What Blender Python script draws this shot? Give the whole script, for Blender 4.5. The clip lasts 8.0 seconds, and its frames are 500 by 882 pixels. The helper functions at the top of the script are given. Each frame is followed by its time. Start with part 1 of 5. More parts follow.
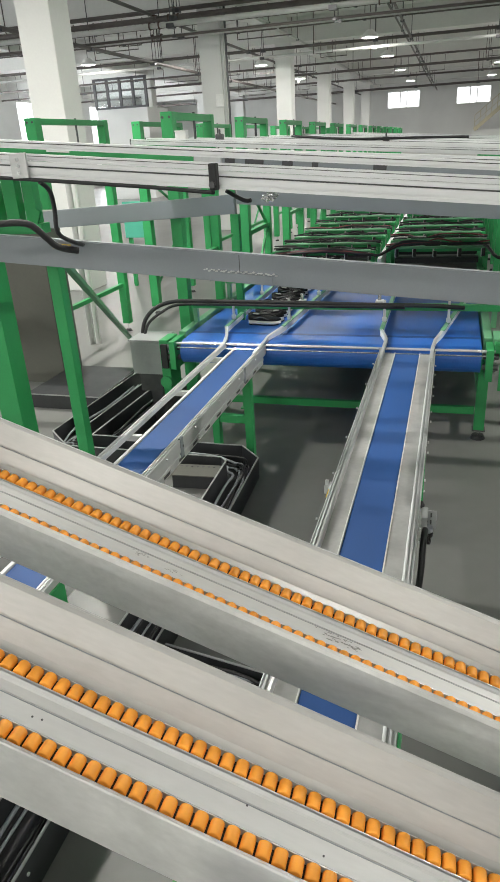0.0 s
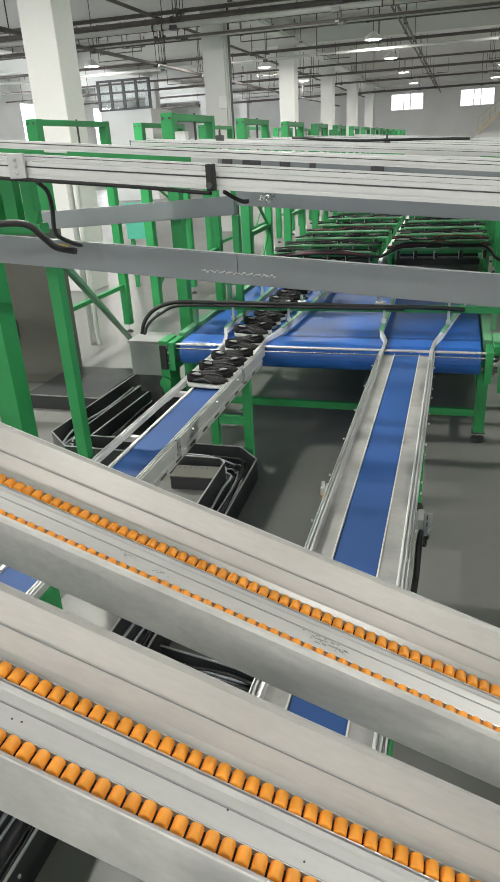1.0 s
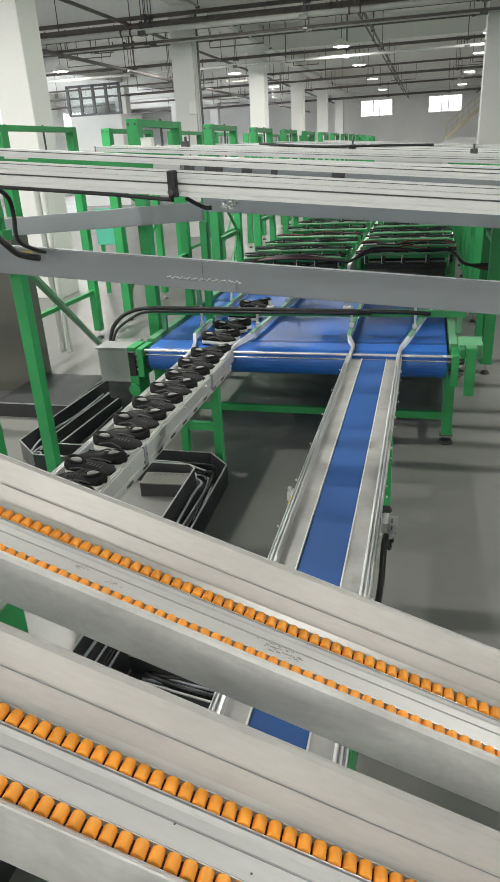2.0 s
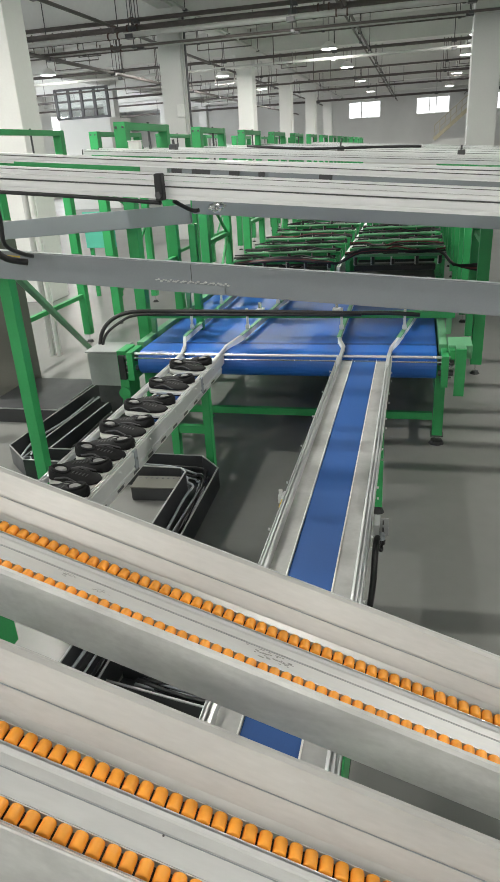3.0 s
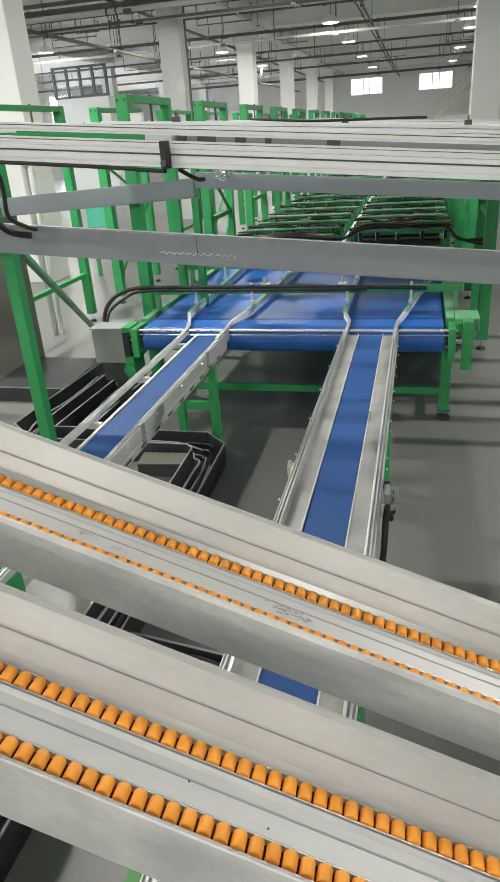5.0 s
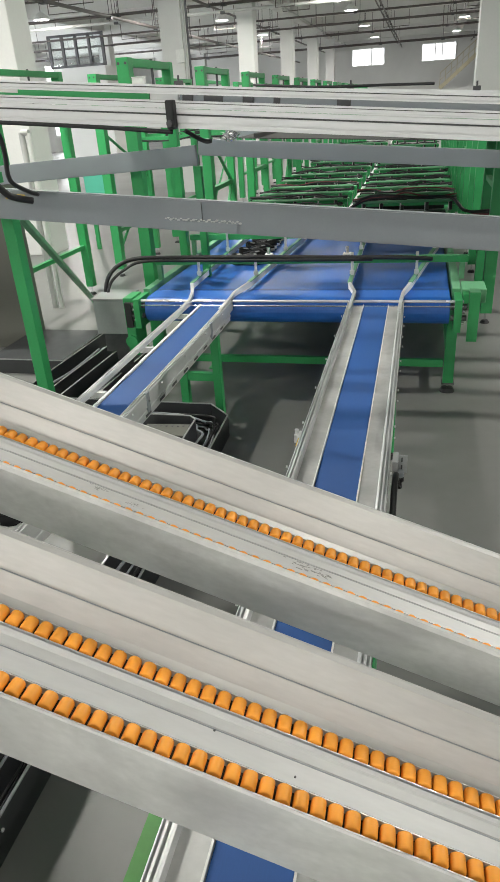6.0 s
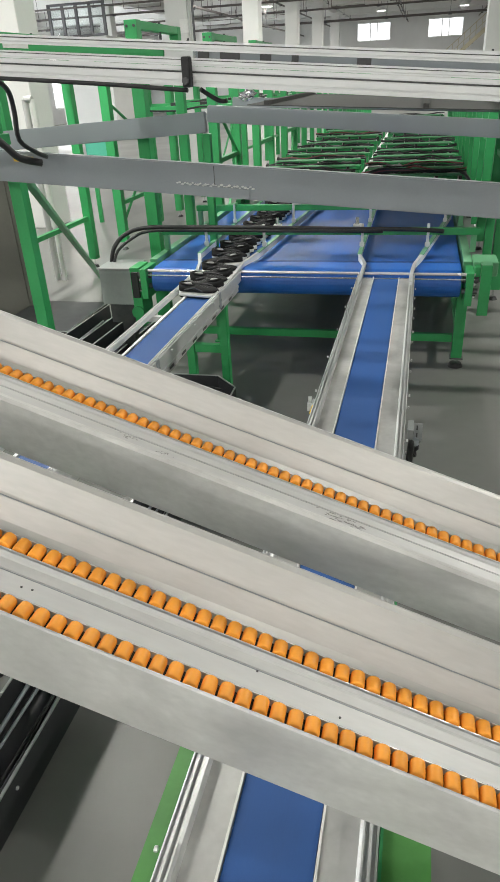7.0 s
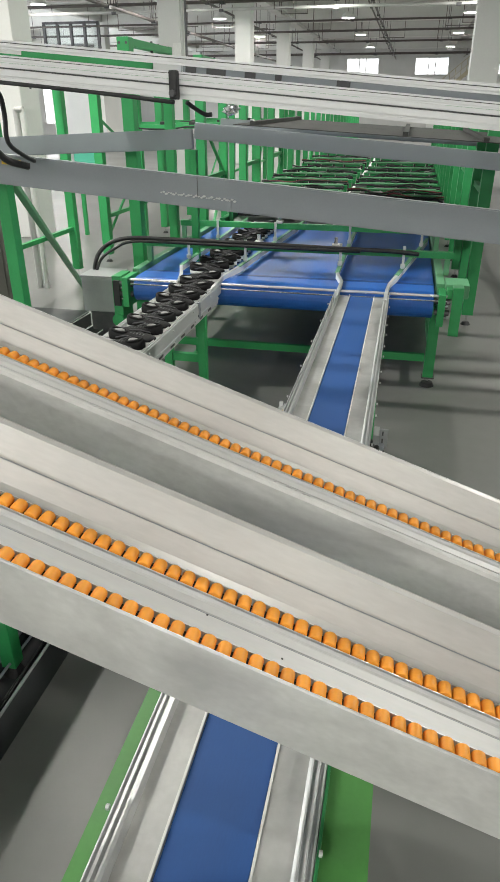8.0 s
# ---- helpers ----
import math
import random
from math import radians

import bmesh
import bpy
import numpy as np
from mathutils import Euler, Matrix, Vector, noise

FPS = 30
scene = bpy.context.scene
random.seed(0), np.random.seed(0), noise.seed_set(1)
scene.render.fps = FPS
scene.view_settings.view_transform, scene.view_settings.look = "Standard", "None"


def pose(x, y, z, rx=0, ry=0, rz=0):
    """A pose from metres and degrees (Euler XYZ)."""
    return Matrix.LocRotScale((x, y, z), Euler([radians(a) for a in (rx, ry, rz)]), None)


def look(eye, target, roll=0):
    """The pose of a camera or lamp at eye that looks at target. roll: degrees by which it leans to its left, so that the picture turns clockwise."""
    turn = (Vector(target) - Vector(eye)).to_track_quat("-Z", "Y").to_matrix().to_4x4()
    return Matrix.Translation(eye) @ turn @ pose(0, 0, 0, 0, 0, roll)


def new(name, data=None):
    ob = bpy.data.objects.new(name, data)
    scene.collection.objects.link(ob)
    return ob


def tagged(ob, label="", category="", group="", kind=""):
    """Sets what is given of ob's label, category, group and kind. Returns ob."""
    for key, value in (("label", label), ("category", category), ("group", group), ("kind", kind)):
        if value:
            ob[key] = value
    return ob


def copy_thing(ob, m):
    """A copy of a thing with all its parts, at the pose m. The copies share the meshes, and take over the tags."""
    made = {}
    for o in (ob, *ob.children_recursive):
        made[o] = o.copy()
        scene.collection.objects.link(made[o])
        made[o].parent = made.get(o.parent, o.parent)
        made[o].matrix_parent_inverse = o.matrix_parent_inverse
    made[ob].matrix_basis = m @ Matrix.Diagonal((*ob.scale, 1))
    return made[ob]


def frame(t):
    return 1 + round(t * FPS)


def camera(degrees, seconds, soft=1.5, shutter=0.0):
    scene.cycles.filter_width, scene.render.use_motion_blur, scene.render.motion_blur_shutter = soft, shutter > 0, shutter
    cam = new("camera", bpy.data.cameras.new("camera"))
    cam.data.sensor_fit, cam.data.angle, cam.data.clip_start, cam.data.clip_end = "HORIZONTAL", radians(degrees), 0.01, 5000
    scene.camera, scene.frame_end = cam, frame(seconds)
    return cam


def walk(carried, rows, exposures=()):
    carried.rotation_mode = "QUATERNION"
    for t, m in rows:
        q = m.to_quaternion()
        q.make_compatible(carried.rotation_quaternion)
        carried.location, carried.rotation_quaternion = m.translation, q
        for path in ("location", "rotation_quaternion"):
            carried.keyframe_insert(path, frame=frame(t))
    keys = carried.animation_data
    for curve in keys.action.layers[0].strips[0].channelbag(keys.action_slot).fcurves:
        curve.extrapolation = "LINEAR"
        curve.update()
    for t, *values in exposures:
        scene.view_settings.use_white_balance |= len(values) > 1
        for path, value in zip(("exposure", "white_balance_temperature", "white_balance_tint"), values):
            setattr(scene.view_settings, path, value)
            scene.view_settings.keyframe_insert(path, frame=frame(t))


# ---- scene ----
cam = camera(41.53, 8.0)
PATH = [
    (0, pose(0.0024, 0.0005, 2.2445, 65.744, 3.063, 15.944)),
    (0.5, pose(0.0053, 0.0052, 2.2410, 65.811, 3.022, 16.459)),
    (1, pose(0.0282, 0.0157, 2.2381, 65.899, 2.946, 16.246)),
    (1.5, pose(0.0590, 0.0242, 2.2410, 66.038, 2.806, 15.030)),
    (3, pose(0.0807, 0.0477, 2.2402, 66.305, 3.195, 13.179)),
    (3.5, pose(0.0779, 0.0462, 2.2393, 66.275, 3.464, 13.056)),
    (4, pose(0.0701, 0.0405, 2.2320, 65.937, 3.596, 13.027)),
    (4.5, pose(0.0592, 0.0347, 2.2126, 65.519, 3.682, 13.148)),
    (6, pose(0.0093, 0.0235, 2.1401, 62.905, 3.424, 13.100)),
    (6.5, pose(-0.0370, 0.0147, 2.1131, 61.982, 3.140, 13.154)),
    (7, pose(-0.0572, 0.0014, 2.0790, 61.243, 2.726, 13.250)),
    (7.5, pose(-0.0741, -0.0154, 2.0667, 60.879, 1.348, 12.444)),
    (8, pose(-0.0047, -0.0963, 2.0344, 63.086, -0.060, 12.539)),
]
walk(cam, PATH)

# ---------------------------------------------------------------- light
world = bpy.data.worlds.new("sky")
scene.world = world
world.use_nodes = True
_bg = world.node_tree.nodes["Background"]
_sky = world.node_tree.nodes.new("ShaderNodeTexSky")
_sky.sky_type, _sky.sun_disc = "NISHITA", False
_sky.sun_elevation, _sky.sun_rotation = radians(38), radians(-75)
world.node_tree.links.new(_sky.outputs[0], _bg.inputs[0])
_bg.inputs[1].default_value = 0.12

LAMP_POWER = 165.0
WINDOW_POWER = 850.0
scene.view_settings.exposure = -0.10


def area_lamp(name, m, size, size_y, power, colour):
    data = bpy.data.lights.new(name, "AREA")
    data.shape, data.size, data.size_y, data.energy, data.color = "RECTANGLE", size, size_y, power, colour
    ob = new(name, data)
    ob.matrix_world = m
    return ob


# ---------------------------------------------------------------- materials
def material(name, colour, rough=0.5, metal=0.0, var=0.12, scale=6.0, fine=60.0, bump=0.05, stain_sheen=0.0,
             stain_sheen_colour=(0.1, 0.1, 0.1), coat=0.0, rough_var=0.12, stretch=(1, 1, 1), stain_sheen_from=0.56, island=0.0, by_object=0.0):
    """A surface with colour variation at two scales, gloss variation and fine relief, at real size."""
    mat = bpy.data.materials.new(name)
    mat.use_nodes = True
    nt = mat.node_tree
    n, ln = nt.nodes, nt.links
    b = n["Principled BSDF"]
    co = n.new("ShaderNodeTexCoord")
    mp = n.new("ShaderNodeMapping")
    mp.inputs["Scale"].default_value = stretch
    ln.new(co.outputs["Object"], mp.inputs["Vector"])
    big = n.new("ShaderNodeTexNoise")
    big.inputs["Scale"].default_value, big.inputs["Detail"].default_value = scale, 5
    ln.new(mp.outputs[0], big.inputs["Vector"])
    small = n.new("ShaderNodeTexNoise")
    small.inputs["Scale"].default_value, small.inputs["Detail"].default_value = fine, 4
    ln.new(mp.outputs[0], small.inputs["Vector"])
    mixed = n.new("ShaderNodeMath")
    mixed.operation = "MULTIPLY_ADD"
    mixed.inputs[1].default_value = 0.35
    ln.new(small.outputs["Fac"], mixed.inputs[0])
    ln.new(big.outputs["Fac"], mixed.inputs[2])
    ramp = n.new("ShaderNodeMapRange")
    ramp.inputs["From Min"].default_value, ramp.inputs["From Max"].default_value = 0.4, 0.95
    ramp.inputs["To Min"].default_value, ramp.inputs["To Max"].default_value = 1 - var, 1 + var
    ln.new(mixed.outputs[0], ramp.inputs["Value"])
    out = ramp.outputs[0]
    if by_object or island:
        src = n.new("ShaderNodeObjectInfo") if by_object else n.new("ShaderNodeNewGeometry")
        rr = n.new("ShaderNodeMapRange")
        a = by_object or island
        rr.inputs["To Min"].default_value, rr.inputs["To Max"].default_value = 1 - a, 1 + a
        ln.new(src.outputs["Random" if by_object else "Random Per Island"], rr.inputs["Value"])
        mul = n.new("ShaderNodeMath")
        mul.operation = "MULTIPLY"
        ln.new(out, mul.inputs[0])
        ln.new(rr.outputs[0], mul.inputs[1])
        out = mul.outputs[0]
    col = n.new("ShaderNodeVectorMath")
    col.operation = "SCALE"
    col.inputs[0].default_value = colour[:3]
    ln.new(out, col.inputs["Scale"])
    colour_out = col.outputs[0]
    if stain_sheen:
        st = n.new("ShaderNodeTexNoise")
        st.inputs["Scale"].default_value, st.inputs["Detail"].default_value = scale * 0.6, 7
        st.inputs["Distortion"].default_value = 0.6
        ln.new(mp.outputs[0], st.inputs["Vector"])
        sr = n.new("ShaderNodeMapRange")
        sr.inputs["From Min"].default_value, sr.inputs["From Max"].default_value = stain_sheen_from, stain_sheen_from + 0.18
        sr.inputs["To Min"].default_value, sr.inputs["To Max"].default_value = 0, stain_sheen
        ln.new(st.outputs["Fac"], sr.inputs["Value"])
        mx = n.new("ShaderNodeMix")
        mx.data_type = "RGBA"
        ln.new(sr.outputs[0], mx.inputs["Factor"])
        ln.new(colour_out, mx.inputs["A"])
        mx.inputs["B"].default_value = (*stain_sheen_colour, 1)
        colour_out = mx.outputs["Result"]
    ln.new(colour_out, b.inputs["Base Color"])
    b.inputs["Metallic"].default_value = metal
    rv = n.new("ShaderNodeMapRange")
    rv.inputs["To Min"].default_value, rv.inputs["To Max"].default_value = max(0.03, rough - rough_var), min(1, rough + rough_var)
    ln.new(big.outputs["Fac"], rv.inputs["Value"])
    ln.new(rv.outputs[0], b.inputs["Roughness"])
    b.inputs["Coat Weight"].default_value = coat
    if bump:
        bp = n.new("ShaderNodeBump")
        bp.inputs["Strength"].default_value, bp.inputs["Distance"].default_value = bump, 0.004
        ln.new(small.outputs["Fac"], bp.inputs["Height"])
        ln.new(bp.outputs[0], b.inputs["Normal"])
    return mat


def glow(name, colour, strength):
    mat = bpy.data.materials.new(name)
    mat.use_nodes = True
    b = mat.node_tree.nodes["Principled BSDF"]
    b.inputs["Base Color"].default_value = (*colour, 1)
    b.inputs["Emission Color"].default_value = (*colour, 1)
    b.inputs["Emission Strength"].default_value = strength
    return mat


def glass(name, colour=(0.95, 0.97, 0.97)):
    mat = bpy.data.materials.new(name)
    mat.use_nodes = True
    b = mat.node_tree.nodes["Principled BSDF"]
    b.inputs["Base Color"].default_value = (*colour, 1)
    b.inputs["Transmission Weight"].default_value = 1.0
    b.inputs["Roughness"].default_value = 0.05
    b.inputs["IOR"].default_value = 1.45
    return mat


GREEN = material("green_paint", (0.036, 0.335, 0.105), 0.42, var=0.14, scale=3, fine=90, bump=0.04, stain_sheen=0.25, stain_sheen_colour=(0.05, 0.16, 0.08))
GREEN_PALE = material("pale_green_paint", (0.13, 0.36, 0.19), 0.45, var=0.1, scale=4, fine=90, bump=0.04)
GREY_STEEL = material("grey_powder_coat", (0.285, 0.31, 0.335), 0.45, var=0.07, scale=2.5, fine=120, bump=0.03, stain_sheen=0.15, stain_sheen_colour=(0.2, 0.2, 0.2))
# paler than LANE_STEEL: light on the front faces is put into the base
CHEEK = material("smudged_front_lit_steel", (0.60, 0.60, 0.585), 0.42, metal=0.2, var=0.18, scale=5.0, fine=80, bump=0.03, stain_sheen=0.8, stain_sheen_colour=(0.36, 0.36, 0.355), stretch=(0.8, 1.6, 1.6), stain_sheen_from=0.49)
LANE_STEEL = material("lane_sheet_steel", (0.455, 0.45, 0.438), 0.36, metal=0.25, var=0.17, scale=4.0, fine=70, bump=0.03, stain_sheen=0.6, stain_sheen_colour=(0.33, 0.327, 0.32), stretch=(0.4, 2, 2), stain_sheen_from=0.5)
ALU = material("extruded_aluminium", (0.68, 0.69, 0.69), 0.38, metal=0.45, var=0.06, scale=5, fine=80, bump=0.02, stretch=(0.2, 3, 3), rough_var=0.1)
ALU_WHITE = material("anodised_aluminium", (0.82, 0.83, 0.84), 0.42, metal=0.08, var=0.07, scale=3, fine=60, bump=0.02, stretch=(0.2, 3, 3), stain_sheen=0.15, stain_sheen_colour=(0.5, 0.5, 0.5))
DECK = material("aluminium_deck", (0.56, 0.565, 0.565), 0.5, metal=0.2, var=0.12, scale=3, fine=60, bump=0.02, stain_sheen=0.35, stain_sheen_colour=(0.48, 0.48, 0.47), stretch=(0.35, 2, 2))
PLATE = material("slider_plate", (0.49, 0.49, 0.48), 0.35, metal=0.3, var=0.18, scale=6, fine=50, bump=0.03, stain_sheen=0.7, stain_sheen_colour=(0.34, 0.34, 0.335), stain_sheen_from=0.5)
NOSE = material("bright_nose_bar", (0.86, 0.86, 0.86), 0.25, metal=0.55, var=0.04, bump=0.0)
CHROME = material("steel_shaft", (0.78, 0.79, 0.8), 0.16, metal=1.0, var=0.05, bump=0.0, rough_var=0.05)
# pale streaks along the belt: reflected light put into the colour
BLUE = material("blue_belt", (0.014, 0.112, 0.44), 0.46, var=0.2, scale=1.6, fine=40, bump=0.05, stain_sheen=0.45, stain_sheen_colour=(0.05, 0.15, 0.50), stretch=(3.0, 0.5, 1), stain_sheen_from=0.5)
BLUE_DULL = material("narrow_blue_belt", (0.014, 0.078, 0.275), 0.62, var=0.1, scale=3, fine=120, bump=0.06, stretch=(2, 0.4, 1))
SEAM_BLUE = material("belt_seam", (0.009, 0.055, 0.22), 0.5, var=0.15, scale=4, fine=60)
ORANGE = material("orange_plastic", (0.97, 0.385, 0.042), 0.45, var=0.06, scale=30, fine=200, bump=0.02, by_object=0.08)
BLACK = material("black_rubber", (0.018, 0.018, 0.02), 0.5, var=0.2, scale=20, fine=120, bump=0.08)
TRAY_BLACK = material("black_sheet_steel", (0.035, 0.037, 0.04), 0.38, var=0.2, scale=6, fine=60, bump=0.04)
TRAY_EDGE = material("bare_sheet_edge", (0.42, 0.43, 0.43), 0.35, metal=0.5, var=0.1)
SHOE_BLACK = material("black_shoe_fabric", (0.005, 0.005, 0.006), 0.9, var=0.25, scale=25, fine=300, bump=0.25)
SHOE_SOLE = material("white_foam_sole", (0.72, 0.72, 0.70), 0.55, var=0.08, scale=30, fine=150, bump=0.06)
SHOE_PAPER = material("stuffing_paper", (0.27, 0.27, 0.265), 0.8, var=0.25, scale=30, fine=120, bump=0.3)
SHOE_GREY = material("grey_shoe_trim", (0.07, 0.07, 0.075), 0.6, var=0.2, scale=40, fine=200, bump=0.1)
WHITE_PAINT = material("white_wall_paint", (0.70, 0.70, 0.685), 0.62, var=0.06, scale=0.7, fine=25, bump=0.05, stain_sheen=0.2, stain_sheen_colour=(0.56, 0.56, 0.545))
CEILING_PAINT = material("ceiling_paint", (0.72, 0.72, 0.70), 0.8, var=0.08, scale=0.5, fine=12, bump=0.08, stain_sheen=0.3, stain_sheen_colour=(0.47, 0.47, 0.455))
PIPE_DARK = material("dark_pipe", (0.11, 0.095, 0.09), 0.5, var=0.25, scale=3, fine=40, bump=0.05)
PIPE_RUST = material("rust_red_valve", (0.085, 0.05, 0.042), 0.55, var=0.25, scale=12, fine=60)
PIPE_LIGHT = material("pale_pipe", (0.50, 0.50, 0.49), 0.45, var=0.1, scale=3, fine=40)
GREY_BOX = material("grey_gearbox", (0.31, 0.325, 0.325), 0.42, var=0.08, scale=12, fine=90, bump=0.03)
DARK_STEEL = material("dark_steel", (0.09, 0.09, 0.095), 0.4, metal=0.4, var=0.2, scale=12, fine=90)
OLIVE_SHEET = material("olive_grey_sheet", (0.115, 0.115, 0.098), 0.45, var=0.12, scale=2, fine=50, bump=0.02)
# near-black base: the shade below the rails is put into the colour
SHADED_SHEET = material("shaded_dull_sheet", (0.07, 0.071, 0.069), 0.88, var=0.15, scale=2, fine=30)
TEAL = material("teal_panel", (0.10, 0.50, 0.36), 0.5, var=0.1, scale=4)
YELLOW = material("yellow_tape", (0.70, 0.47, 0.04), 0.5, var=0.15, scale=20)
RED_CABLE = material("red_cable", (0.17, 0.035, 0.04), 0.5, var=0.15, scale=20)
WHITE_PLASTIC = material("white_plastic", (0.76, 0.76, 0.74), 0.4, var=0.06, scale=20)
FLANGE_GREEN = material("grass_green_paint", (0.07, 0.25, 0.055), 0.45, var=0.14, scale=5, fine=90, bump=0.04, stain_sheen=0.3, stain_sheen_colour=(0.06, 0.2, 0.06))
RAIL_YELLOW = material("stair_paint", (0.52, 0.47, 0.33), 0.5, var=0.12, scale=6)
WINDOW_GLOW = glow("daylight_pane", (0.97, 0.99, 1.0), 2.4)
LAMP_GLOW = glow("lamp_disc", (1.0, 0.99, 0.96), 9.0)


def floor_material():
    """Grey epoxy: broad cloudy tone, dull worn patches, dust and small dark specks."""
    mat = material("grey_epoxy_floor", (0.178, 0.179, 0.172), 0.36, var=0.12, scale=0.5, fine=9, bump=0.02, stain_sheen=0.35,
                   stain_sheen_colour=(0.125, 0.127, 0.123), rough_var=0.14)
    return mat


FLOOR = floor_material()


# ---------------------------------------------------------------- mesh helpers
def bm_box(bm, x0, x1, y0, y1, z0, z1, bevel=0.0):
    r = bmesh.ops.create_cube(bm, size=1.0)
    bmesh.ops.transform(bm, matrix=Matrix.Translation(((x0 + x1) / 2, (y0 + y1) / 2, (z0 + z1) / 2)) @ Matrix.Diagonal((x1 - x0, y1 - y0, z1 - z0, 1)), verts=r["verts"])
    if bevel:
        es = list({e for v in r["verts"] for e in v.link_edges})
        bmesh.ops.bevel(bm, geom=es, offset=bevel, segments=2, affect="EDGES", profile=0.6)
    return bm


def box(x0, x1, y0, y1, z0, z1, bevel=0.0):
    return bm_box(bmesh.new(), x0, x1, y0, y1, z0, z1, bevel)


def bm_cyl(bm, a, b, r, seg=16, r2=None, bevel=0.0):
    a, b = Vector(a), Vector(b)
    q = (b - a).to_track_quat("Z", "Y").to_matrix().to_4x4()
    res = bmesh.ops.create_cone(bm, cap_ends=True, segments=seg, radius1=r, radius2=r if r2 is None else r2, depth=(b - a).length)
    if bevel:
        es = [e for e in {e for v in res["verts"] for e in v.link_edges} if any(len(f.verts) > 4 for f in e.link_faces)]
        rb = bmesh.ops.bevel(bm, geom=es, offset=bevel, segments=2, affect="EDGES")
        vs = list({v for f in rb["faces"] for v in f.verts} | {v for v in res["verts"] if v.is_valid})
    else:
        vs = res["verts"]
    bmesh.ops.transform(bm, matrix=Matrix.Translation((a + b) / 2) @ q, verts=vs)
    return bm


def cyl(a, b, r, seg=16, r2=None, bevel=0.0):
    return bm_cyl(bmesh.new(), a, b, r, seg, r2, bevel)


def bm_bar(bm, a, b, w, h):
    """A square-section bar from a to b, w wide (level) and h high."""
    a, b = Vector(a), Vector(b)
    d = b - a
    r = bmesh.ops.create_cube(bm, size=1.0)
    z = d.normalized()
    side = Vector((0, 0, 1)).cross(z) if abs(z.z) < 0.98 else Vector((1, 0, 0))
    side.normalize()
    top = z.cross(side).normalized()
    m = Matrix((side, top, z)).transposed().to_4x4()
    bmesh.ops.transform(bm, matrix=Matrix.Translation((a + b) / 2) @ m @ Matrix.Diagonal((w, h, d.length, 1)), verts=r["verts"])
    return bm


def bar(a, b, w, h, bevel=0.004):
    bm = bm_bar(bmesh.new(), a, b, w, h)
    if bevel:
        bmesh.ops.bevel(bm, geom=list(bm.edges), offset=bevel, segments=2, affect="EDGES")
    return bm


def bm_tube(bm, points, r, seg=8, smooth=4):
    """A round hose through the points."""
    pts = [Vector(p) for p in points]
    path = []
    for i in range(len(pts) - 1):
        p0, p1, p2, p3 = pts[max(i - 1, 0)], pts[i], pts[i + 1], pts[min(i + 2, len(pts) - 1)]
        for k in range(smooth):
            t = k / smooth
            path.append(0.5 * (2 * p1 + (p2 - p0) * t + (2 * p0 - 5 * p1 + 4 * p2 - p3) * t * t + (3 * p1 - p0 - 3 * p2 + p3) * t ** 3))
    path.append(pts[-1])
    rings, up = [], Vector((0.13, 0.21, 0.97))
    for i, p in enumerate(path):
        d = (path[min(i + 1, len(path) - 1)] - path[max(i - 1, 0)]).normalized()
        s = d.cross(up)
        s = s.normalized() if s.length > 1e-4 else Vector((1, 0, 0))
        u = s.cross(d)
        rings.append([bm.verts.new(p + r * (math.cos(2 * math.pi * k / seg) * s + math.sin(2 * math.pi * k / seg) * u)) for k in range(seg)])
    for a, b in zip(rings, rings[1:]):
        for k in range(seg):
            f = bm.faces.new((a[k], a[(k + 1) % seg], b[(k + 1) % seg], b[k]))
            f.smooth = True
    bm.faces.new(rings[0][::-1])
    bm.faces.new(rings[-1])
    return bm


def tube(points, r, seg=8, smooth=4):
    return bm_tube(bmesh.new(), points, r, seg, smooth)


def sweep(points, w, z0, z1):
    """A mitred upright strip of width w along level points, from z0 to z1 (each a height or a list of heights)."""
    pts = [Vector((p[0], p[1], 0)) for p in points]
    n = len(pts)
    za = z0 if isinstance(z0, (list, tuple)) else [z0] * n
    zb = z1 if isinstance(z1, (list, tuple)) else [z1] * n
    bm = bmesh.new()
    rings = []
    for i, p in enumerate(pts):
        d0 = (p - pts[i - 1]).normalized() if i else (pts[1] - p).normalized()
        d1 = (pts[i + 1] - p).normalized() if i < n - 1 else d0
        n0, n1 = Vector((-d0.y, d0.x, 0)), Vector((-d1.y, d1.x, 0))
        nn = (n0 + n1).normalized()
        k = w / 2 / max(0.4, nn.dot(n0))
        a, b = p + nn * k, p - nn * k
        rings.append([bm.verts.new((q.x, q.y, z)) for q, z in ((a, za[i]), (b, za[i]), (b, zb[i]), (a, zb[i]))])
    for r0, r1 in zip(rings, rings[1:]):
        for k in range(4):
            bm.faces.new((r0[k], r0[(k + 1) % 4], r1[(k + 1) % 4], r1[k]))
    bm.faces.new(rings[0][::-1])
    bm.faces.new(rings[-1])
    bmesh.ops.recalc_face_normals(bm, faces=bm.faces[:])
    bmesh.ops.bevel(bm, geom=list(bm.edges), offset=min(0.0025, w * 0.15), segments=1, affect="EDGES")
    return bm


def bm_profile_x(bm, outline, x0, x1):
    """A closed outline of (y, z) pairs drawn out along x."""
    a = [bm.verts.new((x0, y, z)) for y, z in outline]
    b = [bm.verts.new((x1, y, z)) for y, z in outline]
    n = len(outline)
    for k in range(n):
        bm.faces.new((a[k], a[(k + 1) % n], b[(k + 1) % n], b[k]))
    bm.faces.new(a[::-1])
    bm.faces.new(b)
    bmesh.ops.recalc_face_normals(bm, faces=bm.faces[:])
    return bm


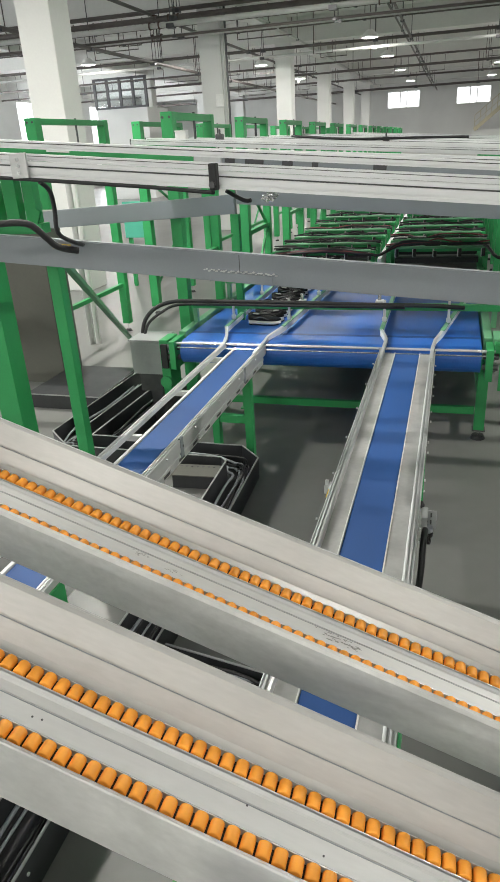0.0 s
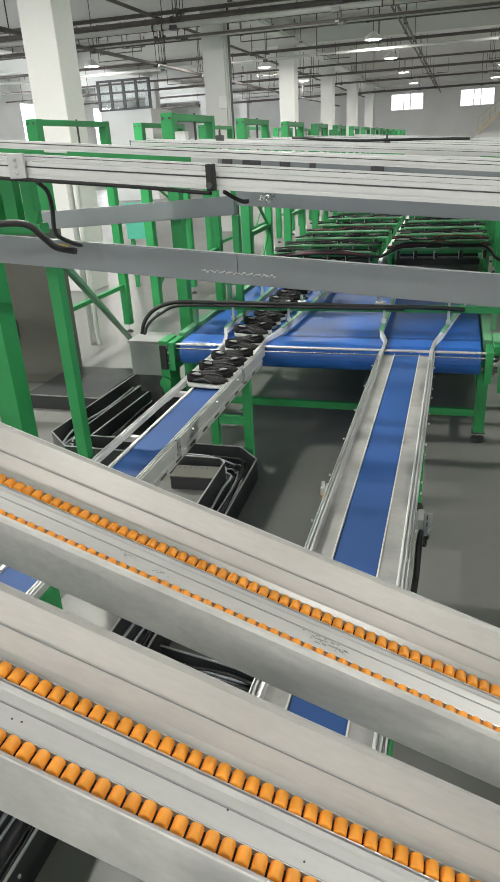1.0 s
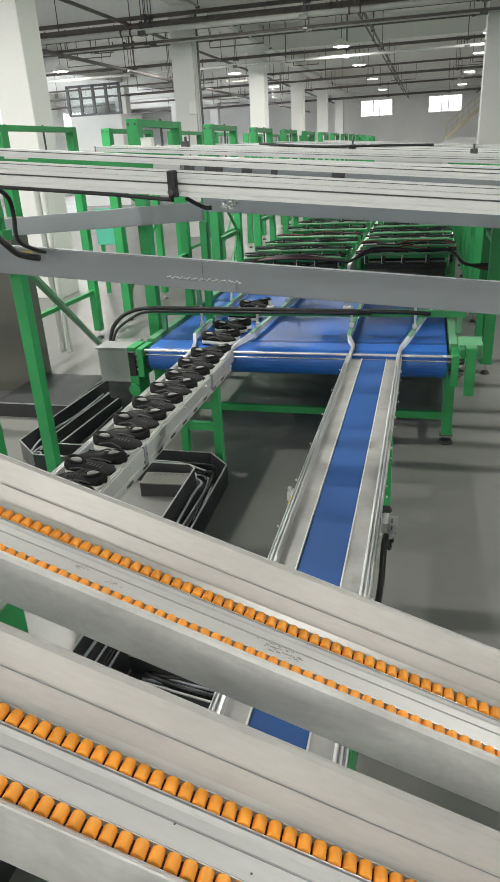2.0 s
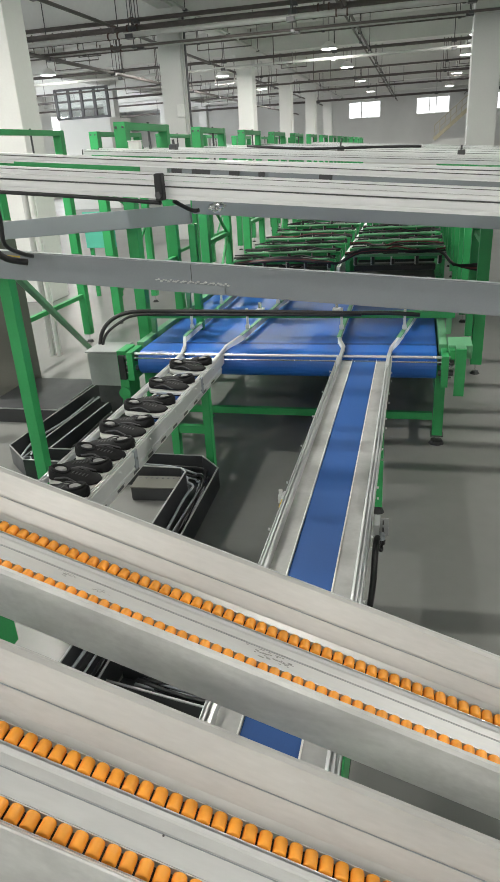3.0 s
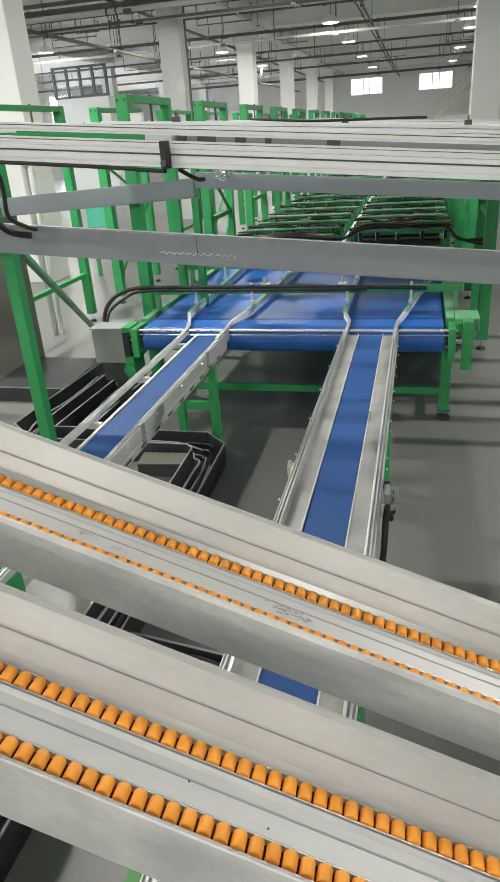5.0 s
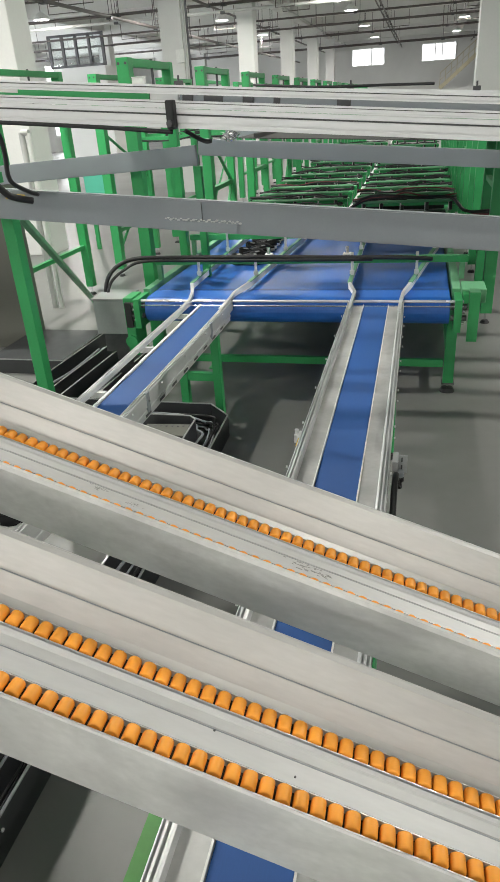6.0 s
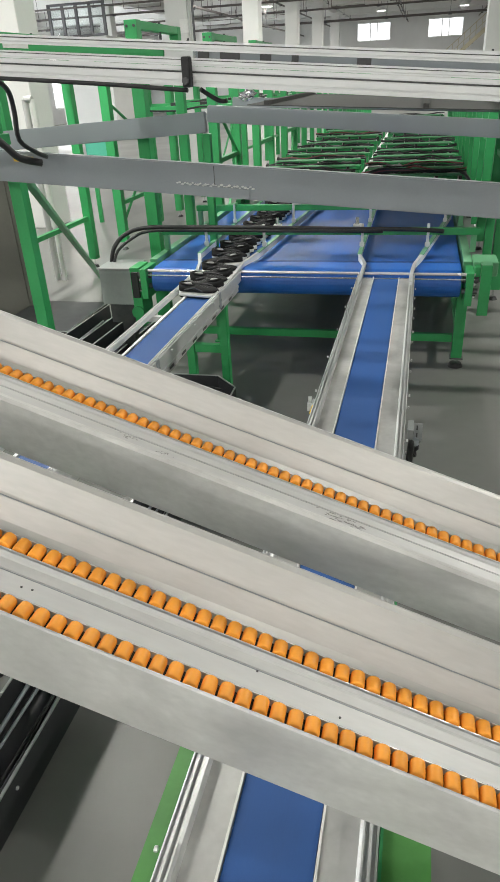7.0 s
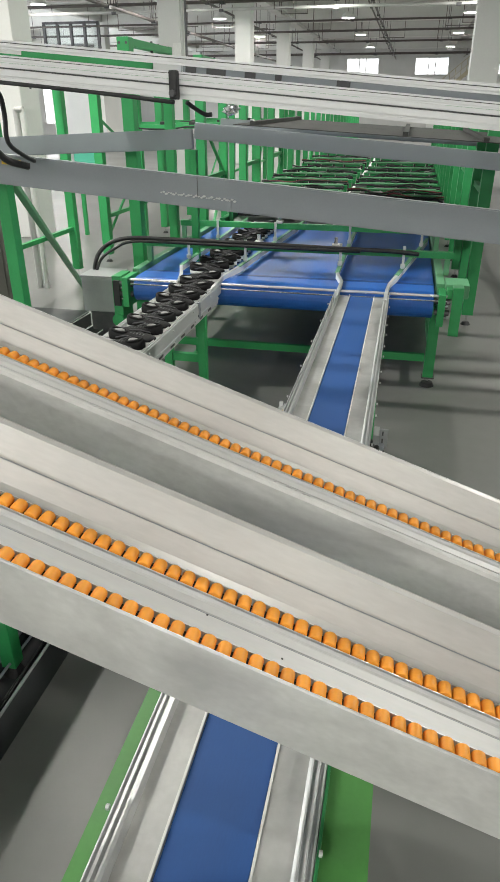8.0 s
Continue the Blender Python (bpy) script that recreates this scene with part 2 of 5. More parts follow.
def bm_profile_y(bm, outline, y0, y1):
    """A closed outline of (x, z) pairs drawn out along y."""
    a = [bm.verts.new((x, y0, z)) for x, z in outline]
    b = [bm.verts.new((x, y1, z)) for x, z in outline]
    n = len(outline)
    for k in range(n):
        bm.faces.new((a[k], a[(k + 1) % n], b[(k + 1) % n], b[k]))
    bm.faces.new(a[::-1])
    bm.faces.new(b)
    bmesh.ops.recalc_face_normals(bm, faces=bm.faces[:])
    return bm


def finish(bm, name, mat):
    me = bpy.data.meshes.new(name)
    bm.to_mesh(me)
    bm.free()
    me.materials.append(mat)
    return me


def thing(name, label, category, m=None, group="", kind=""):
    ob = new(name)
    ob.empty_display_size = 0.1
    ob.matrix_world = m or Matrix()
    return tagged(ob, label, category, group, kind)


def part(name, bm, mat, parent, label="", m=None):
    """Links bm as one mesh object under parent; its coordinates are in the parent's space."""
    ob = new(name, finish(bm, name, mat))
    ob.parent = parent
    if m is not None:
        ob.matrix_basis = m
    return tagged(ob, label)


def share(name, mesh, parent, m):
    ob = new(name, mesh)
    ob.parent = parent
    ob.matrix_basis = m
    return ob


def solid(name, bm, mat, label, category="", kind="structure", group=""):
    return tagged(new(name, finish(bm, name, mat)), label, category or name.split("_")[0], group, kind)


# ---------------------------------------------------------------- the hall
NORTH, SOUTH, WEST, EAST = 58.0, -10.0, -24.0, 12.0
CEIL = 6.35
BEAM_Z = 5.55
solid("floor", box(WEST - 0.3, EAST + 0.3, SOUTH - 0.3, NORTH + 0.3, -0.2, 0.0), FLOOR, "smooth grey epoxy factory floor with dull worn patches", "floor")
solid("ceiling", box(WEST - 0.3, EAST + 0.3, SOUTH - 0.3, NORTH + 0.3, CEIL, CEIL + 0.2), CEILING_PAINT, "pale painted concrete hall ceiling slab", "ceiling")


def wall_along_x(name, y0, y1, openings, label):
    bm = bmesh.new()
    xs = sorted(openings)
    cur = WEST
    for x0, x1, z0, z1 in xs:
        bm_box(bm, cur, x0, y0, y1, 0, CEIL)
        bm_box(bm, x0, x1, y0, y1, 0, z0)
        bm_box(bm, x0, x1, y0, y1, z1, CEIL)
        cur = x1
    bm_box(bm, cur, EAST, y0, y1, 0, CEIL)
    return solid(name, bm, WHITE_PAINT, label, "wall")


def wall_along_y(name, x0, x1, openings, label):
    bm = bmesh.new()
    cur = SOUTH
    for y0, y1, z0, z1 in sorted(openings):
        bm_box(bm, x0, x1, cur, y0, 0, CEIL)
        bm_box(bm, x0, x1, y0, y1, 0, z0)
        bm_box(bm, x0, x1, y0, y1, z1, CEIL)
        cur = y1
    bm_box(bm, x0, x1, cur, NORTH, 0, CEIL)
    return solid(name, bm, WHITE_PAINT, label, "wall")


NORTH_WIN = [(-5.40, -2.92, 4.12, 5.32), (-0.28, 2.22, 4.12, 5.32), (4.9, 7.4, 4.12, 5.32)]
WEST_WIN = [(8.0, 15.0, 0.9, 5.2), (17.5, 24.5, 0.9, 5.2), (27.0, 34.0, 0.9, 5.2), (36.5, 42.5, 0.9, 5.2), (45.0, 50.0, 0.9, 5.2), (-1.0, 5.5, 0.9, 5.2)]
wall_along_x("wall_north", NORTH, NORTH + 0.3, NORTH_WIN, "white painted end wall with high windows")
wall_along_x("wall_south", SOUTH - 0.3, SOUTH, [], "plain white painted wall")
wall_along_y("wall_west", WEST - 0.3, WEST, WEST_WIN, "white painted side wall with tall windows")
wall_along_y("wall_east", EAST, EAST + 0.3, [], "plain white painted side wall")


def window_x(name, x0, x1, z0, z1, y):
    """A window in an end wall: frame, two mullions, three bright panes."""
    w = thing(name, "white framed window full of bright daylight", "window", kind="structure")
    f = 0.07
    bm = bmesh.new()
    bm_box(bm, x0, x1, y, y + 0.1, z0, z0 + f)
    bm_box(bm, x0, x1, y, y + 0.1, z1 - f, z1)
    a, b = x0 + (x1 - x0) * 0.40, x0 + (x1 - x0) * 0.60
    for c in (x0 + f / 2, a, b, x1 - f / 2):
        bm_box(bm, c - f / 2, c + f / 2, y, y + 0.1, z0 + f, z1 - f)
    part("window_frame", bm, WHITE_PLASTIC, w)
    for p0, p1 in ((x0 + f, a - f / 2), (a + f / 2, b - f / 2), (b + f / 2, x1 - f)):
        part("pane", box(p0, p1, y + 0.04, y + 0.06, z0 + f, z1 - f), WINDOW_GLOW, w)
    return w


def window_y(name, y0, y1, z0, z1, x):
    w = thing(name, "tall white framed window full of bright daylight", "window", kind="structure")
    f = 0.09
    bm = bmesh.new()
    bm_box(bm, x - 0.1, x, y0, y1, z0, z0 + f)
    bm_box(bm, x - 0.1, x, y0, y1, z1 - f, z1)
    cs = [y0 + f / 2, y0 + (y1 - y0) / 3, y0 + (y1 - y0) * 2 / 3, y1 - f / 2]
    for c in cs:
        bm_box(bm, x - 0.1, x, c - f / 2, c + f / 2, z0 + f, z1 - f)
    part("window_frame", bm, WHITE_PLASTIC, w)
    for c0, c1 in zip(cs, cs[1:]):
        part("pane", box(x - 0.06, x - 0.04, c0 + f / 2, c1 - f / 2, z0 + f, z1 - f), WINDOW_GLOW, w)
    area_lamp("window_daylight", look((x + 0.05, (y0 + y1) / 2, (z0 + z1) / 2), (x + 5, (y0 + y1) / 2, (z0 + z1) / 2 - 1)), y1 - y0 - 0.2, z1 - z0 - 0.2, WINDOW_POWER, (0.94, 0.98, 1.0))
    return w


for i, (x0, x1, z0, z1) in enumerate(NORTH_WIN):
    window_x("window_%d" % (i + 1), x0, x1, z0, z1, NORTH + 0.05)
for i, (y0, y1, z0, z1) in enumerate(WEST_WIN[:4]):
    window_y("window_%d" % (i + 4), y0, y1, z0, z1, WEST - 0.1)
for i, (y0, y1, z0, z1) in enumerate(WEST_WIN[4:]):
    window_y("window_%d" % (i + 8), y0, y1, z0, z1, WEST - 0.1)

# columns on their grid, with cross beams over each row
ROWS_Y = [2.2, 10.6, 19.0, 27.4, 35.8, 44.2, 52.6]
COLS_X = [-15.7, -6.4, 2.1]
for j, y in enumerate(ROWS_Y):
    bm = bmesh.new()
    bm_box(bm, WEST, EAST, y + 0.02, y + 0.58, BEAM_Z, CEIL - 0.004)
    solid("beam_row_%d" % (j + 1), bm, CEILING_PAINT, "pale painted concrete ceiling cross beam", "beam")
    for i, x in enumerate(COLS_X):
        if y < 5 or i == 2:
            continue
        solid("column_%d_%d" % (i + 1, j + 1), box(x - 0.3, x + 0.3, y, y + 0.6, 0, BEAM_Z - 0.002, 0.02), WHITE_PAINT, "square white painted concrete column", "column", group="hall columns")
solid("column_3_3", box(1.22, 1.90, 19.0, 19.6, 0, BEAM_Z - 0.002, 0.02), WHITE_PAINT, "square white painted concrete column", "column", group="hall columns")
for i, x in enumerate(COLS_X):
    bm = bmesh.new()
    cur = SOUTH
    for y in ROWS_Y + [NORTH]:
        bm_box(bm, x - 0.2, x + 0.2, cur, min(y + 0.018, NORTH - 0.002), BEAM_Z + 0.18, CEIL - 0.004)
        cur = y + 0.582
    solid("beam_line_%d" % (i + 1), bm, CEILING_PAINT, "pale painted concrete ceiling beam along the hall", "beam")


# high-bay lamps: the known far rows and added unseen ones
def bay_lamp(x, y, z=5.25):
    t = thing("bay_lamp", "round white high-bay lamp, known or added, hanging lit from the ceiling", "ceiling lamp", pose(x, y, z), group="high-bay lamps")
    part("housing", cyl((0, 0, 0.07), (0, 0, 0.22), 0.26, 20, 0.10), WHITE_PLASTIC, t)
    part("rim", cyl((0, 0, 0.0), (0, 0, 0.07), 0.29, 24, 0.27), WHITE_PLASTIC, t)
    part("lens", cyl((0, 0, -0.012), (0, 0, -0.002), 0.25, 24), LAMP_GLOW, t)
    part("rod", cyl((0, 0, 0.22), (0, 0, CEIL - z), 0.012, 8), DARK_STEEL, t)
    return t


# those short of y 16 are unseen, mostly added to brighten belts and posts
LAMPS = [(-8.2, 31.0), (-3.0, 25.6), (-3.0, 31.8), (1.75, 25.4), (1.75, 31.0), (-8.2, 24.5), (-13.4, 25.5), (-8.2, 39.0), (-3.0, 39.0), (1.75, 39.0), (7.0, 28.0),
         (-3.0, 47.0), (1.75, 47.5), (-8.2, 47.0), (-3.6, 15.0), (2.6, 14.0), (-9.2, 7.2), (-2.9, 4.3), (3.9, 5.6), (-4.5, 6.9), (-3.4, 0.6), (1.3, -0.9), (-2.4, -3.4), (-3.2, -8.0), (2.4, -8.0), (-8.0, -3.0)]


def lamp_share(x, y):
    """Power share by place, tuned for brightness: high beside belts, far end, behind camera."""
    if 5 < y < 10:
        return 1.8 if x > 0 else 1.75 if x > -6 else 1.3
    if 4 < y < 5:
        return 0.65
    if 12 < y < 16:
        return 1.5 if x < 0 else 0.55
    if -2 < y < 2:
        return 0.25 if x < 0 else 0.38
    if y < -5 or x < -6 and y < 0:
        return 2.0
    return 1.35 if y > 20 else 0.25


for x, y in LAMPS:
    bay_lamp(x, y)
    if y < 48:
        d = bpy.data.lights.new("bay_light", "AREA")
        d.shape, d.size, d.energy, d.color = "DISK", 0.14, LAMP_POWER * lamp_share(x, y), (0.985, 0.965, 0.89)
        ob = new("bay_light", d)
        ob.matrix_world = look((x, y, 5.22), (x + 0.001, y, 0))


# pipes and conduits under the ceiling
def pipe_run(a, b, r, mat, label, drops=()):
    t = thing("ceiling_pipe", label, "pipe")
    part("pipe", cyl(a, b, r, 12), mat, t)
    a, b = Vector(a), Vector(b)
    for u in drops:
        p = a.lerp(b, u)
        bm = bmesh.new()
        bm_cyl(bm, p, (p.x, p.y, CEIL), 0.012, 6)
        bm_box(bm, p.x - r * 1.6, p.x + r * 1.6, p.y - r * 1.6, p.y + r * 1.6, p.z - r * 1.5, p.z + r * 0.2)
        part("hanger", bm, DARK_STEEL, t)
    return t


for y, z, r, mat in ((18.2, 5.40, 0.05, PIPE_DARK), (18.0, 5.20, 0.065, PIPE_DARK), (17.7, 5.02, 0.06, PIPE_LIGHT), (18.4, 4.86, 0.055, PIPE_LIGHT), (17.9, 4.80, 0.03, PIPE_DARK),
                     (26.6, 5.30, 0.05, PIPE_DARK), (26.4, 5.05, 0.05, PIPE_LIGHT), (23.5, 5.5, 0.03, PIPE_DARK), (29.5, 5.4, 0.03, PIPE_DARK), (33.0, 5.3, 0.04, PIPE_DARK), (21.5, 5.55, 0.025, PIPE_DARK), (35.2, 5.1, 0.04, PIPE_DARK),
                     (38.5, 5.4, 0.04, PIPE_DARK), (43.5, 5.3, 0.05, PIPE_DARK), (51.8, 5.2, 0.07, PIPE_DARK)):
    pipe_run((WEST, y, z), (EAST, y, z), r, mat, "long dark service pipe hung under the ceiling" if mat is PIPE_DARK else "long pale service pipe hung under the ceiling", [k / 9 + 0.03 for k in range(9)])
for x, z, r, mat in ((-7.4, 5.25, 0.04, PIPE_DARK), (-9.4, 4.75, 0.05, PIPE_DARK), (-11.0, 5.2, 0.03, PIPE_DARK), (-2.0, 5.45, 0.03, PIPE_DARK), (-1.7, 5.2, 0.035, PIPE_DARK), (3.2, 5.3, 0.04, PIPE_DARK), (-5.6, 5.5, 0.03, PIPE_LIGHT)):
    pipe_run((x, 9.0, z), (x, NORTH, z), r, mat, "straight service pipe running along the hall under the ceiling", [k / 12 + 0.02 for k in range(12)])


def valve_cluster(x, y, z):
    t = thing("sprinkler_valve", "dark red sprinkler valve on the ceiling pipes", "valve", pose(x, y, z))
    part("body", cyl((-0.12, 0, 0), (0.12, 0, 0), 0.055, 12), PIPE_RUST, t)
    part("flange", cyl((-0.14, 0, 0), (-0.11, 0, 0), 0.09, 14), PIPE_RUST, t)
    part("flange", cyl((0.11, 0, 0), (0.14, 0, 0), 0.09, 14), PIPE_RUST, t)
    part("stem", cyl((0, 0, 0.04), (0, 0, 0.22), 0.022, 8), PIPE_DARK, t)
    part("wheel", cyl((0, 0, 0.20), (0, 0, 0.22), 0.08, 14), PIPE_RUST, t)


for x, y, z in ((-7.35, 17.7, 5.02), (-6.95, 18.0, 5.20), (-7.6, 18.4, 4.86), (-2.2, 18.0, 5.20), (-1.75, 17.7, 5.02)):
    valve_cluster(x, y, z)


def u_conduit(x, y, z, w, h):
    """A thin conduit hanging in a U from the ceiling."""
    t = thing("conduit_loop", "thin dark conduit hanging in a loop below the ceiling", "conduit")
    part("conduit", tube([(x, y, CEIL), (x, y, z), (x + w, y, z), (x + w, y, z + h)], 0.018, 6, 1), PIPE_DARK, t)


_r = random.Random(4)
for k in range(34):
    u_conduit(_r.uniform(-13, 2.5), _r.uniform(17, 44), _r.uniform(4.7, 5.3), _r.uniform(0.5, 1.6), _r.uniform(0.2, 0.8))

# column pipe and box
t = thing("column_conduit", "grey conduit pipe clipped to a white column", "conduit")
part("pipe", cyl((-6.02, 18.93, 1.2), (-6.02, 18.93, 5.5), 0.035, 10), PIPE_LIGHT, t)
part("junction", box(-6.3, -6.08, 18.94, 19.0, 3.2, 3.5, 0.01), WHITE_PLASTIC, t)
t = thing("column_conduit", "grey conduit pipe clipped to a white column", "conduit")
part("pipe", cyl((-5.93, 18.94, 0.0), (-5.93, 18.94, 5.5), 0.03, 10), DARK_STEEL, t)


# glazed office box at the back left
def office():
    t = thing("site_office", "white partition office with dark framed windows", "office")
    x0, x1, y0, y1 = -17.2, -14.5, 33.0, 35.6
    part("wall", box(x0, x1, y0, y1, 0, 4.15), WHITE_PAINT, t)
    for k in range(5):
        a = x0 + (x1 - x0) * k / 4
        part("mullion", box(a - 0.06, a + 0.06, y0 - 0.02, y0 + 0.1, 4.15, 5.5), DARK_STEEL, t)
    part("sill", box(x0, x1, y0 - 0.02, y0 + 0.08, 4.15, 4.25), DARK_STEEL, t)
    part("head", box(x0, x1, y0 - 0.02, y0 + 0.08, 5.4, 5.5), DARK_STEEL, t)
    for k in range(4):
        a, b = x0 + (x1 - x0) * k / 4 + 0.06, x0 + (x1 - x0) * (k + 1) / 4 - 0.06
        p = part("pane", box(a, b, y0 + 0.03, y0 + 0.04, 4.25, 5.4), PANE, t)
        p.visible_shadow = False


PANE = glass("office_glass", (0.8, 0.85, 0.86))
office()


# steel stair against the far wall
def stair():
    t = thing("steel_stair", "steel stair with yellowish handrail up the end wall", "stair")
    x0, y0, z0 = 1.1, 54.5, 2.3
    for k in range(12):
        part("step", box(x0 + k * 0.24, x0 + k * 0.24 + 0.26, y0, y0 + 1.2, z0 + k * 0.2, z0 + k * 0.2 + 0.04), DARK_STEEL, t)
    part("stringer", bar((x0, y0, z0), (x0 + 2.9, y0, z0 + 2.4), 0.05, 0.25), RAIL_YELLOW, t)
    part("handrail", bar((x0, y0, z0 + 0.95), (x0 + 2.9, y0, z0 + 3.35), 0.05, 0.05), RAIL_YELLOW, t)
    part("mid_rail", bar((x0, y0, z0 + 0.5), (x0 + 2.9, y0, z0 + 2.9), 0.035, 0.035), RAIL_YELLOW, t)
    for k in range(9):
        u = k / 8
        part("baluster", bar((x0 + 2.9 * u, y0, z0 + 2.4 * u), (x0 + 2.9 * u, y0, z0 + 2.4 * u + 0.95), 0.04, 0.04, 0), RAIL_YELLOW, t)
    part("stand", box(x0 - 0.1, x0 + 3.2, y0 + 0.3, y0 + 1.2, 0, z0), WHITE_PAINT, t)


stair()


# ---------------------------------------------------------------- wheel lanes close to the camera
def wheel_mesh():
    bm = bmesh.new()
    prof = [(-0.0118, 0.0084), (-0.0110, 0.0099), (-0.0088, 0.0104), (0.0088, 0.0104), (0.0110, 0.0099), (0.0118, 0.0084)]
    rings = [[bm.verts.new((r * math.cos(2 * math.pi * k / 16), y, r * math.sin(2 * math.pi * k / 16))) for k in range(16)] for y, r in prof]
    for a, b in zip(rings, rings[1:]):
        for k in range(16):
            f = bm.faces.new((a[k], a[(k + 1) % 16], b[(k + 1) % 16], b[k]))
            f.smooth = True
    bm.faces.new(rings[0][::-1])
    bm.faces.new(rings[-1])
    bmesh.ops.recalc_face_normals(bm, faces=bm.faces[:])
    return finish(bm, "wheel", ORANGE)


WHEEL = wheel_mesh()
# leaning side wall of a trough: (distance from the middle, height) pairs, from the wheel rail up over the rolled crest and down outside
SIDE_WALL = [(0.069, -0.004), (0.082, 0.006), (0.0975, 0.036), (0.0990, 0.036), (0.1005, 0.0415), (0.121, 0.0815), (0.130, 0.0838), (0.138, 0.080), (0.137, -0.032), (0.134, -0.032),
             (0.1345, 0.077), (0.130, 0.0802), (0.1235, 0.079), (0.1035, 0.0405), (0.1000, 0.0335), (0.084, 0.003), (0.069, -0.008)]


def wheel_lane(m, x0, x1, label, rows, walled, posts):
    """A folded steel trough with two wheel rails; walled: the near side stands as high as the far side, else it is a low lip."""
    t = thing("wheel_lane", label, "roller lane", m, group="sloping wheel lanes")
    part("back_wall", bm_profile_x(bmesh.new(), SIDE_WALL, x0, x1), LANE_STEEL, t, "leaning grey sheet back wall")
    # darker strip on the fold: crease shade put into colour
    part("groove_shade", box(x0, x1, 0.0976, 0.0990, 0.0365, 0.0377), GREY_STEEL, t, "darker strip for the shade in the back wall's groove")
    if walled:
        # bright strip on the crest: the edge's highlight put in as a part
        part("crest_highlight", bm_profile_x(bmesh.new(), [(0.1305, 0.0842), (0.1383, 0.0804), (0.1387, 0.0809), (0.1307, 0.0847)], x0, x1), ALU, t, "bright highlight line along the crest")
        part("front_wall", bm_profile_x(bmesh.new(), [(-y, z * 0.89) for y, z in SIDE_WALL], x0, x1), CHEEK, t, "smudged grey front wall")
    else:
        cheek = [(-0.0960, -0.072), (-0.0860, 0.0255), (-0.0835, 0.0275), (-0.0690, 0.0050), (-0.0690, 0.0015), (-0.0825, 0.0235), (-0.0840, 0.0225), (-0.0935, -0.072)]
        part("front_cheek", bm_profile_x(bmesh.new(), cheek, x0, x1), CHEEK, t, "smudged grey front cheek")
        part("lip_strip", bm_profile_x(bmesh.new(), [(-0.0826, 0.0273), (-0.0700, 0.0077), (-0.0694, 0.0081), (-0.0820, 0.0277)], x0, x1), ALU, t, "bright bare lip edge")
    # darker strip in the deck's groove, again for its shade
    part("deck_groove_shade", box(x0, x1, 0.0054, 0.0070, -0.0049, -0.0044), GREY_STEEL, t, "darker strip for the shade in the deck's groove")
    part("underpan", box(x0, x1, -0.0740, 0.1290, -0.040, -0.036), LANE_STEEL, t)
    deck = [(-0.035, -0.006), (-0.033, 0.0015), (-0.028, 0.0015), (-0.026, -0.003), (0.004, -0.003), (0.005, -0.005), (0.0075, -0.005), (0.0085, -0.003), (0.024, -0.002), (0.0265, 0.001), (0.032, 0.003), (0.035, -0.004), (0.035, -0.03), (-0.035, -0.03)]
    part("deck", bm_profile_x(bmesh.new(), deck, x0, x1), DECK, t, "stepped aluminium deck plate")
    for c, (pitch, phase) in zip((-0.051, 0.051), rows):
        rail = [(c - 0.0155, -0.022), (c + 0.0155, -0.022), (c + 0.0155, 0.004), (c + 0.0140, 0.004), (c + 0.0140, -0.018), (c - 0.0140, -0.018), (c - 0.0140, 0.004), (c - 0.0155, 0.004)]
        r = part("wheel_rail", bm_profile_x(bmesh.new(), rail, x0, x1), ALU, t, "bright aluminium wheel rail")
        bed = bm_profile_x(bmesh.new(), [(c - 0.0139, -0.0178), (c + 0.0139, -0.0178), (c + 0.0139, -0.0085), (c - 0.0139, -0.0085)], x0, x1)
        part("rail_bed", bed, BLACK, r, "black plastic wheel bed")
        k = math.ceil((x0 + 0.02 - phase) / pitch)
        while phase + (k + 0.5) * pitch < x1 - 0.02:
            share("wheel", WHEEL, r, pose(phase + (k + 0.5) * pitch, c, -0.0006))
            k += 1
    for dx in posts:
        foot = Vector((dx, 0.03, -0.040))
        length = (m @ foot).z
        ob = part("support_post", box(-0.035, 0.035, -0.05, 0.05, -length, 0.0), GREEN, t, "green square support post")
        ob.matrix_basis = Matrix.Translation(foot) @ m.to_3x3().inverted().to_4x4()
    return t


NEAR_LANE = wheel_lane(pose(-0.30, 0.610, 1.404, 0, 19.77, 0.56), -1.53, 1.52, "sloping grey steel gravity lane with two rows of orange wheels", ((0.02374, -0.0110), (0.02340, -0.0023)), False, (-1.37, 1.37))
FAR_LANE = wheel_lane(pose(-0.30, 1.019, 1.406, 0, 18.23, -1.40), -1.60, 1.55, "sloping grey steel gravity lane with orange wheels and high side walls", ((0.0232, -0.004), (0.0231, -0.0080)), True, (-1.44, 1.40))
# screw heads on the near deck
for x, y in ((0.08, 0.003), (0.202, -0.018), (0.325, 0.026), (-0.26, -0.012), (-0.245, -0.010)):
    part("screw", cyl((x, y, -0.004), (x, y, -0.0022), 0.0017, 8), DARK_STEEL, NEAR_LANE)


